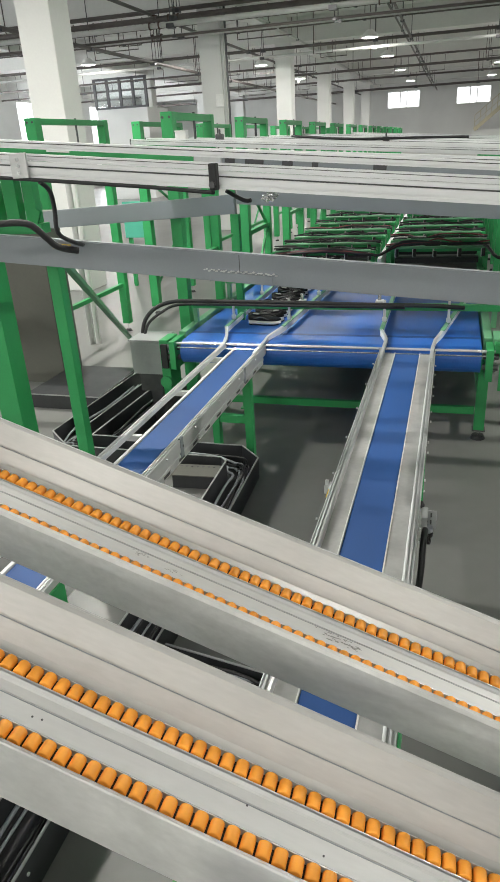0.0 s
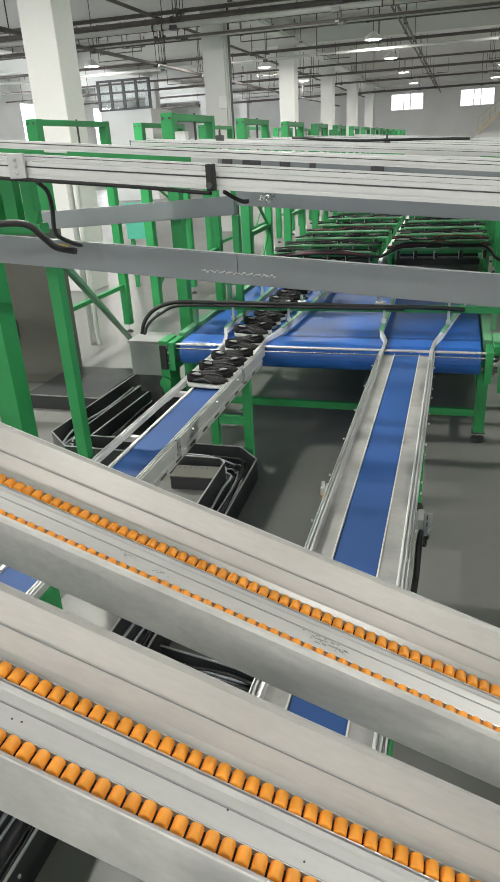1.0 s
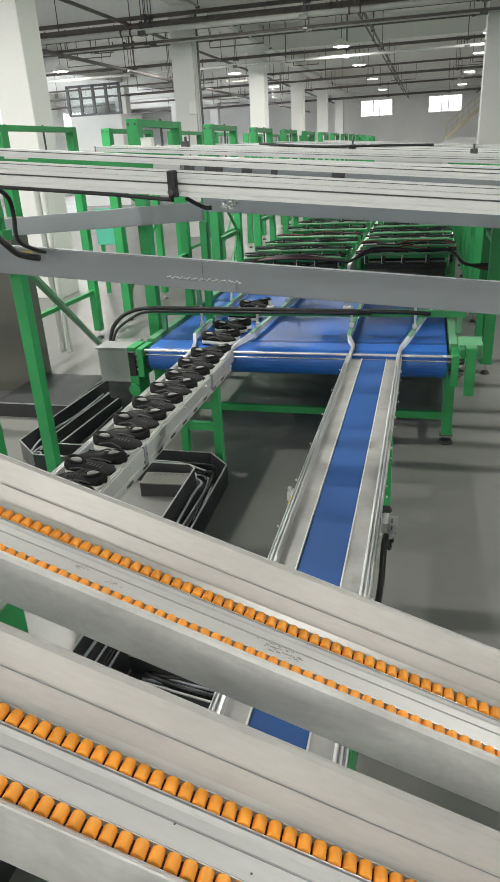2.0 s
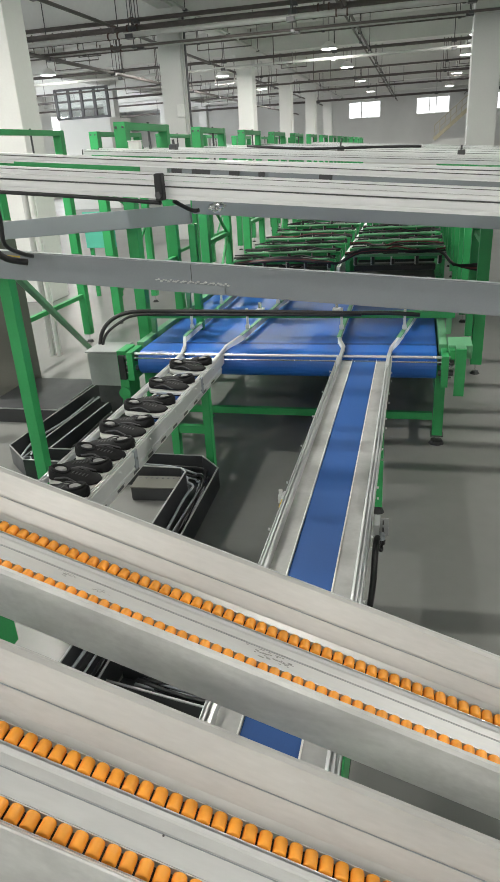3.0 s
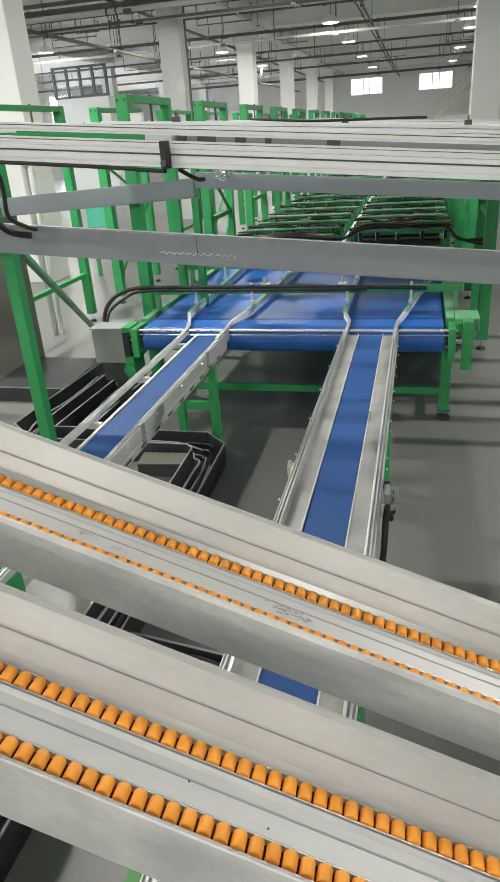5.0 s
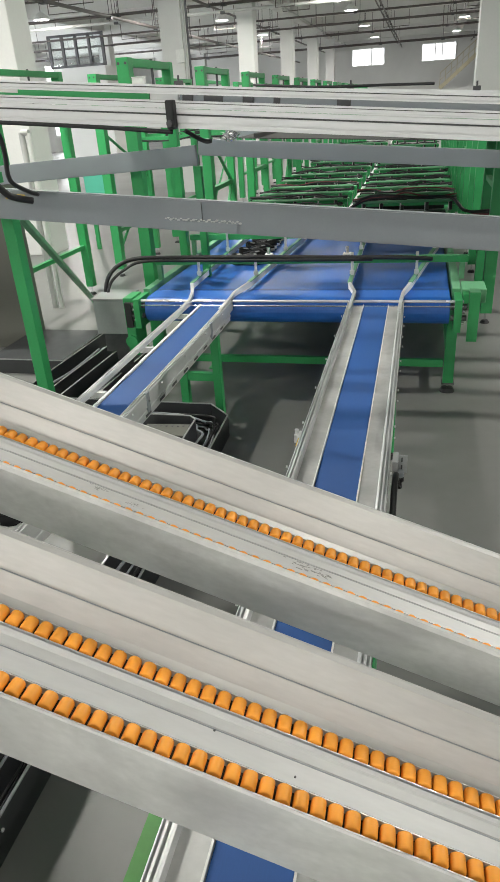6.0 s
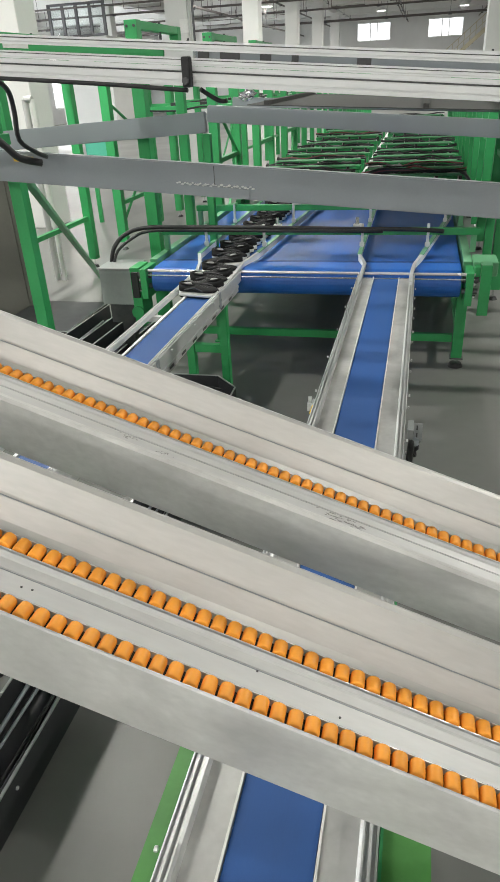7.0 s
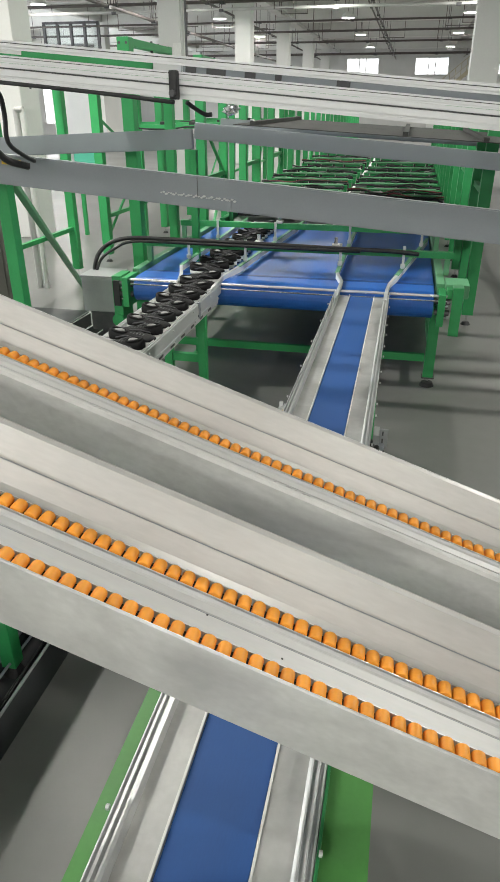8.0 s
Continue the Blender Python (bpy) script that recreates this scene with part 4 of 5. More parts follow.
part("tape", bar((-2.28, 3.588, on_beam1(-2.28) + 0.045), (-2.16, 3.588, on_beam1(-2.16) + 0.045), 0.004, 0.03, 0), YELLOW, b1, "scrap of yellow tape")

b2 = steel_beam("grey_beam", (-1.7, 5.5, 1.86), (2.2, 5.5, 1.86 + SL * 3.9), 0.12, "grey painted steel box beam behind the rails")
b3 = steel_beam("grey_beam", (-3.9, 5.5, 1.70), (-1.72, 5.5, 1.80), 0.15, "short grey steel beam joining the frames")
b4 = steel_beam("grey_beam", (-2.2, 8.2, 1.86), (2.4, 8.2, 1.60), 0.10, "grey painted steel box beam farther back")


def alu_rail(x0, x1, y, zc, label, h=0.07, d=0.06, sl=-0.087, joint=None):
    """An extruded rail with lengthwise grooves; zc is its centre height at x = -0.65."""
    t = thing("alu_rail", label, "rail", Matrix.Translation((-0.65, y, zc)) @ pose(0, 0, 0, 0, math.degrees(math.atan(-sl)), 0), group="aluminium rails")
    q = h / 2
    out = [(-d / 2, -q), (-d / 2, -q * 0.62), (-d / 2 + 0.006, -q * 0.60), (-d / 2 + 0.006, -q * 0.42), (-d / 2, -q * 0.40), (-d / 2, q * 0.30), (-d / 2 + 0.006, q * 0.32), (-d / 2 + 0.006, q * 0.52), (-d / 2, q * 0.54), (-d / 2, q),
           (-0.008, q), (-0.008, q - 0.006), (0.008, q - 0.006), (0.008, q), (d / 2, q), (d / 2, -q)]
    part("extrusion", bm_profile_x(bmesh.new(), out, x0 + 0.65, x1 + 0.65), ALU_WHITE, t)
    # dark strip added in the upper groove to stand for its shade
    part("slot_shade", box(x0 + 0.66, x1 + 0.64, -d / 2 + 0.0035, -d / 2 + 0.0055, q * 0.34, q * 0.50), DARK_STEEL, t, "dark strip for the shade in the slot")
    for e in (x0 + 0.65, x1 + 0.65):
        part("end_cap", box(e - 0.004, e + 0.004, -d / 2 - 0.001, d / 2 + 0.001, -q - 0.001, q + 0.001), DARK_STEEL, t, "dark end cap")
    return t


alu_rail(-3.4, 2.4, 3.10, 2.068, "lower white aluminium rail with lengthwise grooves", 0.075)
alu_rail(-3.4, 2.4, 3.12, 2.180, "upper white aluminium rail with lengthwise grooves", 0.036)
alu_rail(-3.4, 2.4, 3.15, 2.122, "narrow pale aluminium rail between two larger rails", 0.030)
t = thing("strip_bar", "flat green steel strip behind the aluminium rails", "strip", Matrix.Translation((-0.65, 3.24, 2.150)) @ pose(0, 0, 0, 0, math.degrees(math.atan(0.087)), 0))
part("strip", box(-2.7, -0.56, -0.01, 0.01, -0.035, 0.03, 0.002), GREEN, t)
part("plate", box(-0.555, -0.42, -0.014, 0.010, -0.035, 0.03, 0.002), ALU, t, "pale joint plate")
part("slotted_strip", box(-0.415, 2.9, -0.004, 0.010, -0.035, 0.03, 0.002), GREY_STEEL, t, "grey slotted strip")
for x, w in ((-0.40, 0.05), (-0.30, 0.09), (-0.12, 0.05), (0.02, 0.03), (0.3, 0.06)):
    part("clip", box(x, x + w, -0.012, -0.0045, -0.03, 0.026, 0.002), DARK_STEEL, t, "dark clip")
part("label", box(-1.35, -1.22, -0.0125, -0.0105, -0.004, 0.024), WHITE_PLASTIC, t, "white label")
for k, y in enumerate((3.34, 5.02, 5.3, 5.75, 6.2, 6.7, 7.8, 9.1, 10.8, 13.0, 16.0)):
    alu_rail(-2.36 if y < 5.4 else -2.34, 2.4 + 0.15 * y, y, 2.175 + 0.0035 * (k % 3) + 0.004 * max(0, y - 6), "white aluminium rail in a row of parallel rails", 0.035 if k % 2 else 0.045, 0.07, -0.075)

t = thing("rail_deck", "grey sheet steel deck lying on the beams below the rails", "deck", Matrix.Translation((-0.65, 5.56, 1.866)) @ pose(0, 0, 0, 0.1, math.degrees(math.atan(0.0565)), 0))
for k in range(2):
    part("sheet", box(-0.75, 2.2, 1.27 * k, 1.27 * k + 1.265, -0.006, 0.0), SHADED_SHEET, t, "dull grey sheet darkened for the shade of the rails")
for x in (-0.6, 0.6, 1.2):
    part("stiffener", box(x - 0.02, x + 0.02, 0.02, 2.5, 0.0002, 0.03), SHADED_SHEET, t)

t = thing("rail_box", "small white plastic box sitting on a rail", "box", pose(-2.06, 5.3, 2.306))
part("box", box(-0.045, 0.045, -0.03, 0.03, 0.0, 0.055, 0.005), WHITE_PLASTIC, t)
part("lid", box(-0.047, 0.047, -0.032, 0.032, 0.0555, 0.063, 0.002), WHITE_PLASTIC, t)
t = thing("rail_clamp", "black plastic clamp on the aluminium rails", "clamp", pose(-1.045, 3.05, 2.115))
part("clamp", box(-0.018, 0.018, -0.03, 0.02, -0.055, 0.06, 0.008), BLACK, t)
part("screw", cyl((0, -0.045, -0.03), (0, -0.03, -0.03), 0.014, 10), DARK_STEEL, t)
t = thing("joint_plate", "pale joint plate bolted across the rails", "bracket", pose(-2.05, 3.055, 2.205))
part("plate", box(-0.045, 0.045, -0.008, 0.008, -0.055, 0.06, 0.003), ALU, t)
for dz in (-0.03, 0.0, 0.03):
    part("bolt", cyl((0.0, -0.014, dz), (0.0, -0.008, dz), 0.009, 6), CHROME, t)
t = thing("foil_wad", "crumpled scrap of silver foil on the rail", "foil", pose(-0.80, 3.10, 2.02))
bm = bmesh.new()
bmesh.ops.create_icosphere(bm, subdivisions=3, radius=0.045)
for v in bm.verts:
    v.co *= 0.75 + 0.5 * noise.noise(v.co * 45)
    v.co.z *= 0.6
part("foil", bm, CHROME, t)
t = thing("hanging_cable", "black cable sagging along the rail", "cable")
part("cable", tube([(-3.4, 3.06, 2.262), (-2.6, 3.06, 2.194), (-2.05, 3.06, 2.146), (-1.7, 3.06, 2.115), (-1.35, 3.06, 2.082), (-1.15, 3.055, 2.06), (-1.05, 3.05, 2.05)], 0.009, 8), BLACK, t)
part("cable", tube([(-1.955, 3.06, 2.13), (-1.97, 3.16, 2.08), (-1.985, 3.2, 1.99), (-2.0, 3.22, 1.87), (-2.03, 3.4, 1.80), (-2.06, 3.56, 1.76)], 0.012, 8), BLACK, t)
part("cable", tube([(-1.02, 3.14, 2.05), (-0.985, 3.18, 2.02), (-0.95, 3.2, 2.0), (-0.92, 3.2, 2.0)], 0.010, 8), BLACK, t)
t = thing("hanging_cable", "thick black cable drooping over the grey beam", "cable")
part("cable", tube([(-2.75, 3.30, 1.86), (-2.45, 3.3, 1.91), (-2.25, 3.32, 1.91), (-2.18, 3.36, 1.84), (-2.14, 3.42, 1.77), (-2.06, 3.50, 1.735)], 0.019, 8), BLACK, t)
t = thing("hanging_cable", "thin black cable lying on the far rails", "cable")
part("cable", tube([(-1.5, 6.7, 2.29), (-0.9, 6.6, 2.235), (-0.3, 6.7, 2.215), (0.1, 6.65, 2.20)], 0.012, 6), BLACK, t)
for x, y in ((-0.62, 6.7), (-1.9, 5.75), (-1.75, 5.3), (0.42, 6.2)):
    t = thing("rail_clip", "small dark clip standing on a rail", "clip", pose(x, y, 2.19 - 0.075 * (x + 0.65)))
    part("clip", box(-0.03, 0.03, -0.02, 0.02, 0.0, 0.05, 0.005), DARK_STEEL, t)
    part("pin", cyl((0, 0, 0.05), (0, 0, 0.085), 0.008, 8), DARK_STEEL, t)


# ---------------------------------------------------------------- green portal frames
def portal(x, y0, y1, h, w, label, braced=True):
    """Two square posts joined by a bar along the hall, with a diagonal brace and foot plates."""
    t = thing("portal_frame", label, "steel frame", pose(x, y0, 0), group="green portal frames")
    L = y1 - y0
    part("post", box(-w / 2, w / 2, -w / 2, w / 2, 0.11, h, 0.004), GREEN, t)
    part("post", box(-w * 0.42, w * 0.42, L - w * 0.42, L + w * 0.42, 0.11, h, 0.004), GREEN, t)
    part("top_bar", box(-w * 0.4, w * 0.4, w / 2 + 0.002, L - w * 0.42 - 0.002, h - 0.06, h - 0.003, 0.003), GREEN, t)
    if braced:
        part("brace", bar((0, w / 2, 0.35), (0, L - w / 2, 1.25), 0.03, 0.03), GREEN, t)
        part("brace", bar((0, L - w / 2, 1.30), (0, w / 2, 1.9), 0.03, 0.03), GREEN, t)
    part("tie", box(-0.025, 0.025, w / 2 + 0.002, L - w * 0.42 - 0.002, 0.60 if x < -4 else 1.26, 0.65 if x < -4 else 1.31), GREEN, t)
    for y in (0, L):
        ft = part("levelling_foot", cyl((0, y, 0), (0, y, 0.03), 0.05, 14, 0.03), BLACK, t, "black levelling foot")
        part("stud", cyl((0, y, 0.03), (0, y, 0.11), 0.011, 8), CHROME, ft)
    for dx in (-0.03, 0.03):
        part("bolt", cyl((dx, -w / 2 - 0.006, h - 0.04), (dx, -w / 2, h - 0.04), 0.011, 8), DARK_STEEL, t)
    part("rod", cyl((0.02, L * 0.55, h - 0.4), (0.02, L * 0.55, h + 0.01), 0.012, 8), DARK_STEEL, t)
    return t


y = 5.62
for k in range(13):
    portal(-2.29, y, y + 1.0, 2.52, 0.10, "tall green square-tube portal frame beside the belts" if k == 0 else "green square-tube portal frame in a long row", k % 2 == 1)
    y += 2.06
y = 6.55
for k in range(8):
    portal(-4.15, y, y + 1.5, 2.60, 0.12, "green square-tube portal frame in the outer row", k % 2 == 1)
    y += 2.51
y = 6.95
for k in range(9):
    portal(0.74, y, y + 1.1, 2.0, 0.11, "green square-tube frame beside the sorter", False)
    y += 2.2
def frame_tie(y, z, seed):
    rr = random.Random(seed)
    t = thing("frame_tie", "green cross tie with black cables between the portal frames", "cross tie", group="cross ties between frames")
    part("tie", box(-4.09, -2.345, y - 0.025, y + 0.025, z, z + 0.05, 0.003), GREEN, t)
    part("tie", box(-4.09, -2.345, y + 0.32, y + 0.37, z + 0.03, z + 0.08, 0.003), GREEN, t)
    for x in (-3.75, -3.3, -2.8):
        part("bracket", box(x - 0.02, x + 0.02, y + 0.026, y + 0.319, z + 0.01, z + 0.05), GREEN, t)
        part("valve", box(x + 0.06, x + 0.17, y + 0.08, y + 0.2, z + 0.0, z + 0.09, 0.006), BLACK, t, "black valve block")
        part("bracket", box(x + 0.20, x + 0.23, y - 0.027, y + 0.321, z + 0.052, z + 0.066), ALU_WHITE, t, "pale strip")
    line = [(-4.05 + 0.28 * k, y - 0.04 + rr.uniform(-0.02, 0.02), z + 0.03 + rr.uniform(-0.05, 0.03)) for k in range(7)]
    part("cable", tube(line, 0.012, 6), BLACK, t)
    return t


for k, (y, z) in enumerate(((10.2, 1.74), (11.8, 1.74), (13.9, 1.74))):
    frame_tie(y, z, 70 + k)
t = thing("pale_pipes", "pair of pale vertical pipes standing behind the cabinet", "pipe")
part("pipe", cyl((-4.36, 7.40, 0.0), (-4.36, 7.40, 2.0), 0.035, 12), PIPE_LIGHT, t)
part("pipe", cyl((-4.27, 7.40, 0.0), (-4.27, 7.40, 2.0), 0.03, 12), WHITE_PLASTIC, t)
part("elbow", cyl((-4.36, 7.40, 2.0), (-4.27, 7.40, 2.0), 0.035, 12), PIPE_LIGHT, t)


def bearer(x, y0, y1, z0, z1, label):
    t = thing("rail_bearer", label, "bearer")
    part("bearer", box(x - 0.03, x + 0.03, y0, y1, z0, z1, 0.003), GREEN, t)
    part("end_plate", box(x - 0.04, x + 0.04, y0 - 0.008, y0 - 0.001, z0 - 0.02, z1), GREEN, t)


bearer(-2.19, 3.3, 27.0, 2.235, 2.275, "long green bearer bar under the rail ends")
bearer(0.74, 3.4, 27.0, 2.002, 2.062, "long green bearer bar under the aluminium rails")
bearer(2.2, 3.0, 24.0, 1.86, 1.93, "long green bearer bar under the far rail ends")


def post(x, y, h, w, label, brace=None):
    t = thing("support_post", label, "post", pose(x, y, 0))
    part("post", box(-w / 2, w / 2, -w / 2, w / 2, 0.012, h, 0.005), GREEN, t)
    part("foot_plate", box(-w * 0.8, w * 0.8, -w * 0.8, w * 0.8, 0, 0.012), GREEN, t)
    if brace:
        part("brace", bar(*brace, 0.045, 0.045), GREEN_PALE, t)
    return t


post(-2.42, 3.80, 1.715, 0.08, "slim green steel post under the grey beam", ((0.02, 0.06, 1.62), (-1.3, 3.5, 0.06)))
post(-2.98, 3.86, 2.25, 0.17, "broad green steel post under the rails")
post(2.05, 3.62, 1.25, 0.12, "green steel post under the grey beam's end")
post(2.2, 23.0, 1.86, 0.10, "green steel post under the rail bearer")
post(2.2, 3.11, 1.74, 0.10, "green steel post under the rails' end")
post(2.1, 5.5, 1.46, 0.12, "green steel post under the beam's end")
post(2.3, 8.2, 1.5, 0.12, "green steel post under the beam's end")
post(-1.72, 5.5, 1.72, 0.06, "slim green post at the beams' joint")
t = thing("rail_bracket", "green welded bracket carrying the rails on the grey beam", "bracket", pose(-2.58, 3.74, 1.81))
part("base", box(-0.24, 0.18, -0.05, 0.05, 0.0, 0.06, 0.004), GREEN, t)
for x, w in ((-0.15, 0.085), (-0.015, 0.09), (0.115, 0.075)):
    part("upright", box(x - w / 2, x + w / 2, -0.035, 0.035, 0.061, 0.40, 0.004), GREEN, t)
part("gusset", bar((0.11, -0.04, 0.02), (0.17, -0.04, 0.14), 0.008, 0.05), GREEN, t)
part("rib", box(-0.19, 0.15, 0.036, 0.042, 0.13, 0.18), GREEN, t)
t = thing("teal_panel", "bright teal machine panel behind the frames", "panel")
part("panel", box(-5.5, -4.95, 11.0, 11.05, 0.85, 1.45, 0.01), TEAL, t)
for x in (-5.44, -5.01):
    part("leg", box(x - 0.03, x + 0.03, 11.052, 11.11, 0, 1.4), GREEN, t)


# grey steel duct column behind the slim post
t = thing("steel_cabinet", "tall dark olive-grey steel cabinet behind the posts", "cabinet", pose(-4.42, 6.2, 0))
part("body", box(-0.55, 0.60, -0.3, 0.0, 0, 1.75, 0.01), OLIVE_SHEET, t)
part("door", box(-0.5, 0.06, -0.312, -0.302, 0.1, 1.7, 0.003), OLIVE_SHEET, t)
part("door", box(0.07, 0.56, -0.312, -0.302, 0.1, 1.7, 0.003), OLIVE_SHEET, t)
part("box", box(-0.2, 0.1, -0.50, -0.313, 0.5, 0.7, 0.01), DARK_STEEL, t, "small dark box")


# ---------------------------------------------------------------- floor cable trunking
def trunk(pts, w, h, label):
    """An open-topped cable tray along level points, with thin walls and a bare bright edge."""
    t = thing("cable_tray", label, "cable tray", group="floor cable trays")
    pts = [Vector((*p, 0)) for p in pts]
    left, right = [], []
    for i, p in enumerate(pts):
        d0 = (p - pts[i - 1]).normalized() if i else (pts[1] - p).normalized()
        d1 = (pts[i + 1] - p).normalized() if i < len(pts) - 1 else d0
        n0, n1 = Vector((-d0.y, d0.x, 0)), Vector((-d1.y, d1.x, 0))
        nn = (n0 + n1).normalized()
        k = w / 2 / max(0.4, nn.dot(n0))
        left.append(p + nn * k)
        right.append(p - nn * k)
    for side in (left, right):
        bm, be = bmesh.new(), bmesh.new()
        for a, b in zip(side, side[1:]):
            bm_bar(bm, a + Vector((0, 0, h / 2)), b + Vector((0, 0, h / 2)), 0.006, h)
            bm_bar(be, a + Vector((0, 0, h + 0.003)), b + Vector((0, 0, h + 0.003)), 0.010, 0.006)
        wl = part("wall", bm, TRAY_BLACK, t)
        part("rim", be, TRAY_EDGE, wl, "bare bright sheet edge")
    bm = bmesh.new()
    for i in range(len(pts) - 1):
        vs = [bm.verts.new(v + Vector((0, 0, 0.006))) for v in (left[i], right[i], right[i + 1], left[i + 1])]
        bm.faces.new(vs)
    bmesh.ops.recalc_face_normals(bm, faces=bm.faces[:])
    bmesh.ops.solidify(bm, geom=bm.faces[:], thickness=0.004)
    part("base", bm, TRAY_BLACK, t)
    rr = random.Random(len(pts))
    for k in range(7):
        off = rr.uniform(-0.35, 0.35) * w
        line = []
        for a, b in zip(pts, pts[1:]):
            n = Vector((-(b - a).y, (b - a).x, 0)).normalized()
            for u in (0.15, 0.5, 0.85):
                line.append(a.lerp(b, u) + n * (off + rr.uniform(-0.02, 0.02)) + Vector((0, 0, 0.03 + rr.uniform(0, h * 0.45))))
        part("cable", tube(line, rr.uniform(0.006, 0.011), 6, 3), BLACK if k % 3 else GREY_STEEL, t)
    return t


TRAY = trunk([(-1.30, -0.6), (-1.30, 2.6), (-1.345, 4.10), (-1.46, 4.22), (-2.75, 4.22), (-2.95, 4.40), (-2.90, 5.95)], 0.22, 0.16, "black open cable tray on the floor with loose cables")
for k, y in enumerate((0.15, 0.27, 0.40, 0.52, 0.68, 0.80, 0.95, 1.1)):
    part("rivet", cyl((-1.187, y, 0.06 + 0.05 * (k % 2)), (-1.182, y, 0.06 + 0.05 * (k % 2)), 0.007, 8), ALU, TRAY, "bright rivet")
trunk([(-2.55, 4.36), (-2.50, 5.9)], 0.30, 0.15, "black cable tray beside the gear motor")
trunk([(-1.18, 2.16), (-0.46, 2.05)], 0.13, 0.10, "short black cable tray between the narrow belts")
t = thing("cover_plate", "dark folded sheet cover over the floor cable ducts", "cover", pose(-3.45, 5.62, 0.0))
part("cover", box(-0.42, 0.36, -0.42, 0.46, 0.140, 0.146, 0.001), TRAY_BLACK, t)
part("skirt", box(-0.42, 0.36, -0.42, -0.414, 0.0, 0.139), TRAY_BLACK, t)
part("skirt", box(0.354, 0.36, -0.413, 0.46, 0.0, 0.139), TRAY_BLACK, t)
part("skirt", box(-0.42, -0.414, -0.413, 0.46, 0.0, 0.139), TRAY_BLACK, t)
part("edge", box(-0.42, 0.36, -0.4225, -0.4203, 0.134, 0.146), TRAY_EDGE, t, "bare bright sheet edge")
part("edge", box(0.3603, 0.3625, -0.42, 0.46, 0.134, 0.146), TRAY_EDGE, t, "bare bright sheet edge")
t = thing("terminal_plate", "pale perforated terminal plate lying in the tray bend", "plate", pose(-1.62, 3.98, 0.0, 0, 0, 4))
part("plate", box(-0.20, 0.16, -0.09, 0.09, 0.10, 0.108), OLIVE_SHEET, t)
for k in range(8):
    part("hole", cyl((-0.17 + 0.042 * k, 0.06, 0.1082), (-0.17 + 0.042 * k, 0.06, 0.110), 0.010, 8), DARK_STEEL, t)
part("stand", box(-0.2, 0.12, -0.08, 0.08, 0.0, 0.098), TRAY_BLACK, t)
# ---------------------------------------------------------------- shoes
def loft(sections):
    bm = bmesh.new()
    rings = [[bm.verts.new(p) for p in s] for s in sections]
    n = len(rings[0])
    for a, b in zip(rings, rings[1:]):
        for k in range(n):
            f = bm.faces.new((a[k], a[(k + 1) % n], b[(k + 1) % n], b[k]))
            f.smooth = True
    bm.faces.new(rings[0][::-1])
    bm.faces.new(rings[-1])
    bmesh.ops.recalc_face_normals(bm, faces=bm.faces[:])
    return bm


def half_width(s):
    """Half the shoe's width at s from heel (0) to toe (1)."""
    base = 0.054 + 0.013 * math.sin(math.pi * min(1, max(0, (s - 0.25) / 0.9)))
    end = min(1, math.sqrt(max(0.0, s) / 0.10)) * min(1, math.sqrt(max(0.0, 1 - s) / 0.17))
    return base * max(0.12, end)


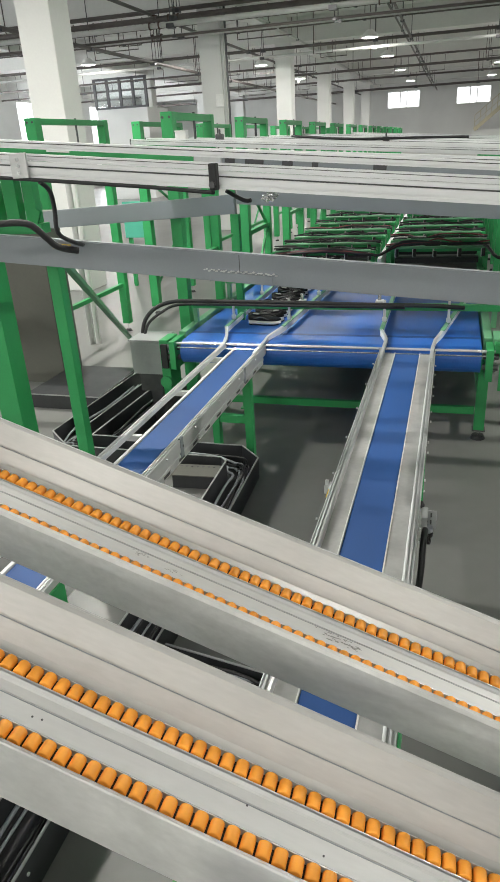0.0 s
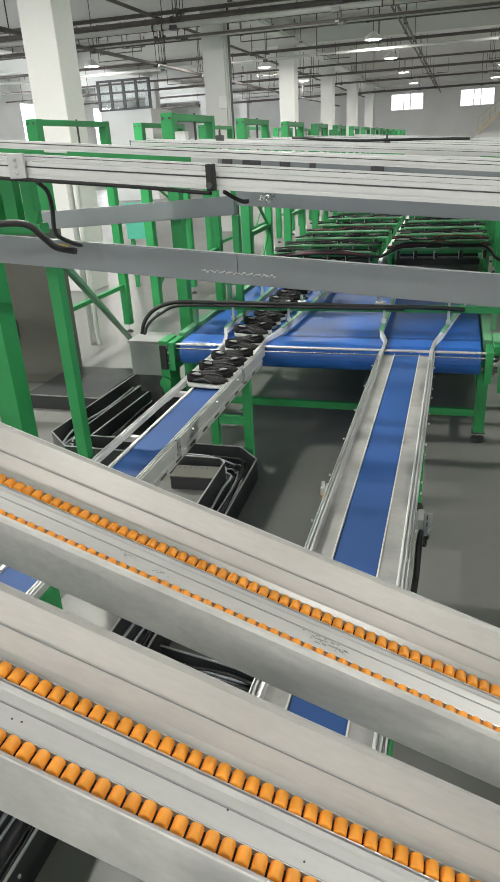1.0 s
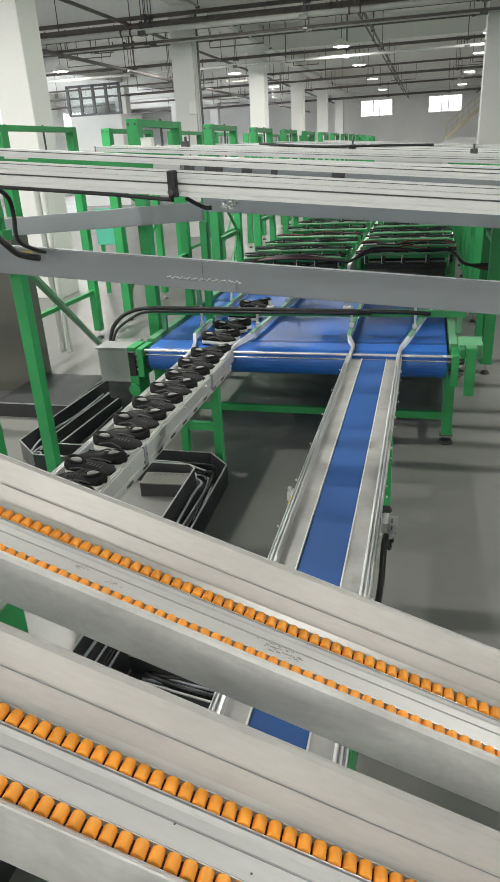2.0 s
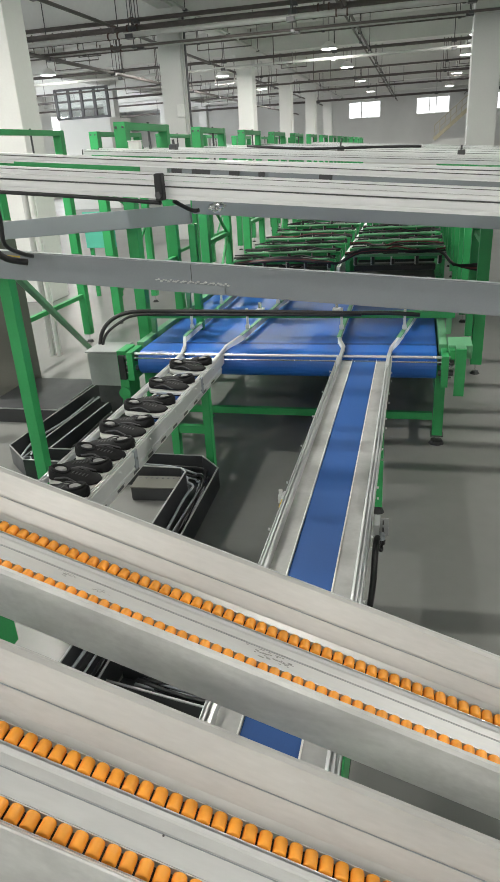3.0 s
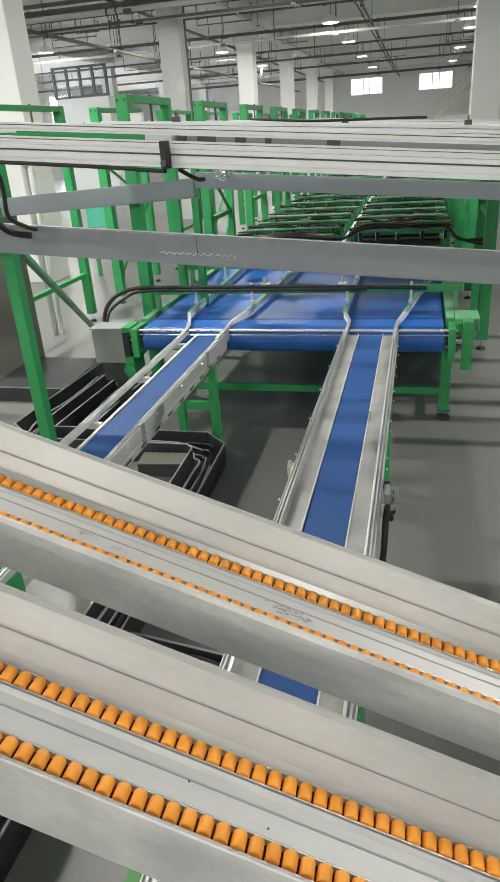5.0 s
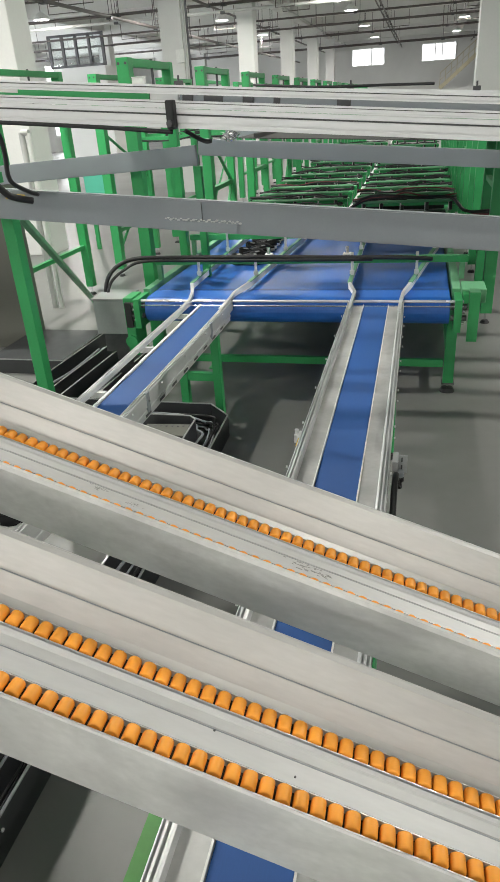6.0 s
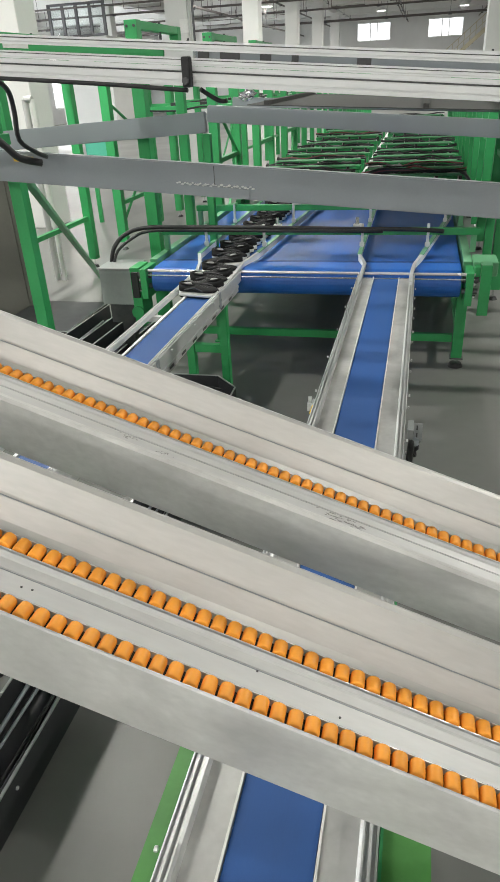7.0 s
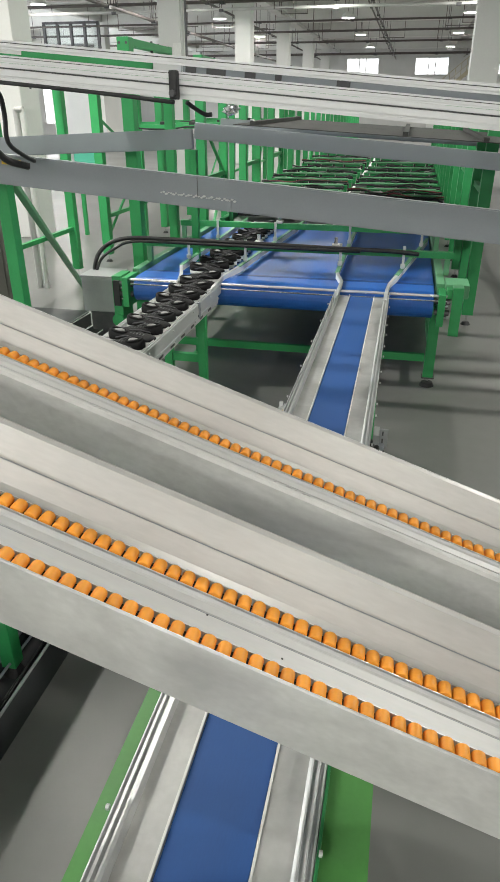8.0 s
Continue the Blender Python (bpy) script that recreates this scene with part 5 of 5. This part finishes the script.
def shoe_master():
    t = thing("shoe", "black sport shoe with thick white sole on the belt", "shoe", group="shoes on the belt")
    L = 0.285
    ss = [0.0, 0.02, 0.06, 0.12, 0.2, 0.3, 0.4, 0.5, 0.6, 0.7, 0.8, 0.88, 0.94, 0.98, 1.0]

    def ring(s, z0, z1, grow, pinch=0.0, n=14):
        x, w = (s - 0.5) * L, half_width(s) * grow
        pts = []
        for k in range(n):
            a = 2 * math.pi * k / n
            c, q = math.cos(a), math.sin(a)
            zz = z0 + (z1 - z0) * (0.5 + 0.5 * math.copysign(abs(q) ** 0.6, q))
            yy = w * math.copysign(abs(c) ** 0.7, c) * (1 - pinch * max(0, q))
            pts.append((x, yy, zz))
        return pts

    part("sole", loft([ring(s, 0.006 * (s > 0.9) * (s - 0.9) * 10, 0.032 + 0.006 * (1 - s), 1.06) for s in ss]), SHOE_SOLE, t, "thick white foam sole")
    part("outsole", loft([ring(s, -0.004 + 0.008 * (s > 0.9) * (s - 0.9) * 10, 0.006, 0.98) for s in ss]), SHOE_BLACK, t, "black rubber tread")

    def top(s):
        if s < 0.42:
            return 0.080 + 0.008 * math.cos(s / 0.42 * math.pi)
        return 0.072 - 0.018 * min(1, (s - 0.42) / 0.45) - 0.008 * max(0, (s - 0.87) / 0.13)
    part("upper", loft([ring(s, 0.030, top(s), 0.97, 0.38) for s in ss]), SHOE_BLACK, t, "black fabric upper")
    # padded collar round the foot opening, with a dark hollow
    col = []
    for k in range(13):
        a = 2 * math.pi * k / 12
        s = 0.225 + 0.165 * math.cos(a)
        col.append(((s - 0.5) * L, 0.031 * math.sin(a), top(max(0.03, s)) + 0.001))
    part("collar", tube(col, 0.008, 6, 2), SHOE_BLACK, t, "padded black collar")
    part("stuffing", loft([[((0.225 - 0.5) * L + (0.040 * g) * math.cos(q), 0.026 * g * math.sin(q), z) for q in [k * math.pi / 7 for k in range(14)]] for g, z in ((0.8, 0.070), (0.8, 0.083), (0.55, 0.088), (0.25, 0.090))]), SHOE_PAPER, t, "crumpled paper stuffing")
    for k in range(5):
        s = 0.46 + 0.065 * k
        w = half_width(s) * 0.5
        x, z = (s - 0.5) * L, top(s) - 0.002
        part("lace", tube([(x, -w, z - 0.010), (x + 0.004, 0, z + 0.002), (x, w, z - 0.010)], 0.0032, 5, 3), SHOE_GREY, t, "grey lace")
    for sgn in (-1, 1):
        pts = [((s - 0.5) * L, sgn * half_width(s) * 0.93, z) for s, z in ((0.2, 0.052), (0.32, 0.060), (0.45, 0.068), (0.56, 0.060), (0.68, 0.045))]
        part("side_stripe", tube(pts, 0.0045, 5, 3), SHOE_GREY, t, "grey side stripe")
    return t


SHOES = []
# (seconds, metres travelled) of the first train of shoes, and (seconds, place of the leading shoe) of the second
TRAVEL = [(0.0, 0.0), (0.25, 0.29), (0.5, 0.62), (0.75, 1.02), (1.0, 1.45), (1.5, 2.30), (8.0, 13.52)]
ARRIVAL = [(0.0, 16.16), (6.5, 5.11), (6.75, 4.67), (7.0, 4.24), (7.5, 3.52), (8.0, 2.82)]


def along(table, t):
    return float(np.interp(t, [p[0] for p in table], [p[1] for p in table]))


def make_shoes():
    rr = random.Random(11)
    master = shoe_master()
    batch1 = (0, 0.24, 0.48, 0.79, 1.07, 1.34, 1.62, 1.89, 2.16, 2.43, 2.74, 3.10, 3.51, 3.92)
    trains = [(1, y0 + 5.36) for y0 in batch1] + [(2, 4.70 + 0.27 * i) for i in range(17)]
    for n, (train, y0) in enumerate(trains):
        i = n if train == 1 else n - len(batch1)
        lean = rr.uniform(-7, 3)
        for j in range(2):
            y = y0 + 0.118 * j
            m = pose(-1.475 + rr.uniform(-0.006, 0.006), y, 0, 0, 0, 180 * j + lean + rr.uniform(-3, 3))
            SHOES.append((copy_thing(master, m) if SHOES else master, m, train, y, 2 * i + j))


make_shoes()


def bed_height(y):
    """Height of the surface under a shoe: wide belt, then the narrow belt a step lower."""
    if y > 7.65:
        return 0.804
    if y > 4.95:
        return 0.839
    if y < 4.72:
        return BELT_Z + 0.005
    u = (y - 4.72) / 0.23
    return BELT_Z + 0.005 + (0.839 - BELT_Z - 0.005) * u * u * (3 - 2 * u)


def motions():
    for ob, m, batch, y_ref, i in SHOES:
        rows = []
        rot = m.to_3x3().to_4x4()
        x = m.translation.x
        steps = 80
        for k in range(steps + 1):
            t = 8.0 * k / steps
            if batch == 1:
                y = max(y_ref - along(TRAVEL, t), -1.50 + 0.122 * i)
            else:
                park = 7.75 + 0.135 * i
                y = min(park, y_ref - 4.70 + along(ARRIVAL, t))
            z = bed_height(y)
            if rows and 0 < k < steps and abs(y - rows[-1][2]) < 1e-6 and k % 20:
                continue
            rows.append((t, Matrix.Translation((x, y, z)) @ rot, y))
        walk(ob, [(t, mm) for t, mm, _ in rows])


motions()
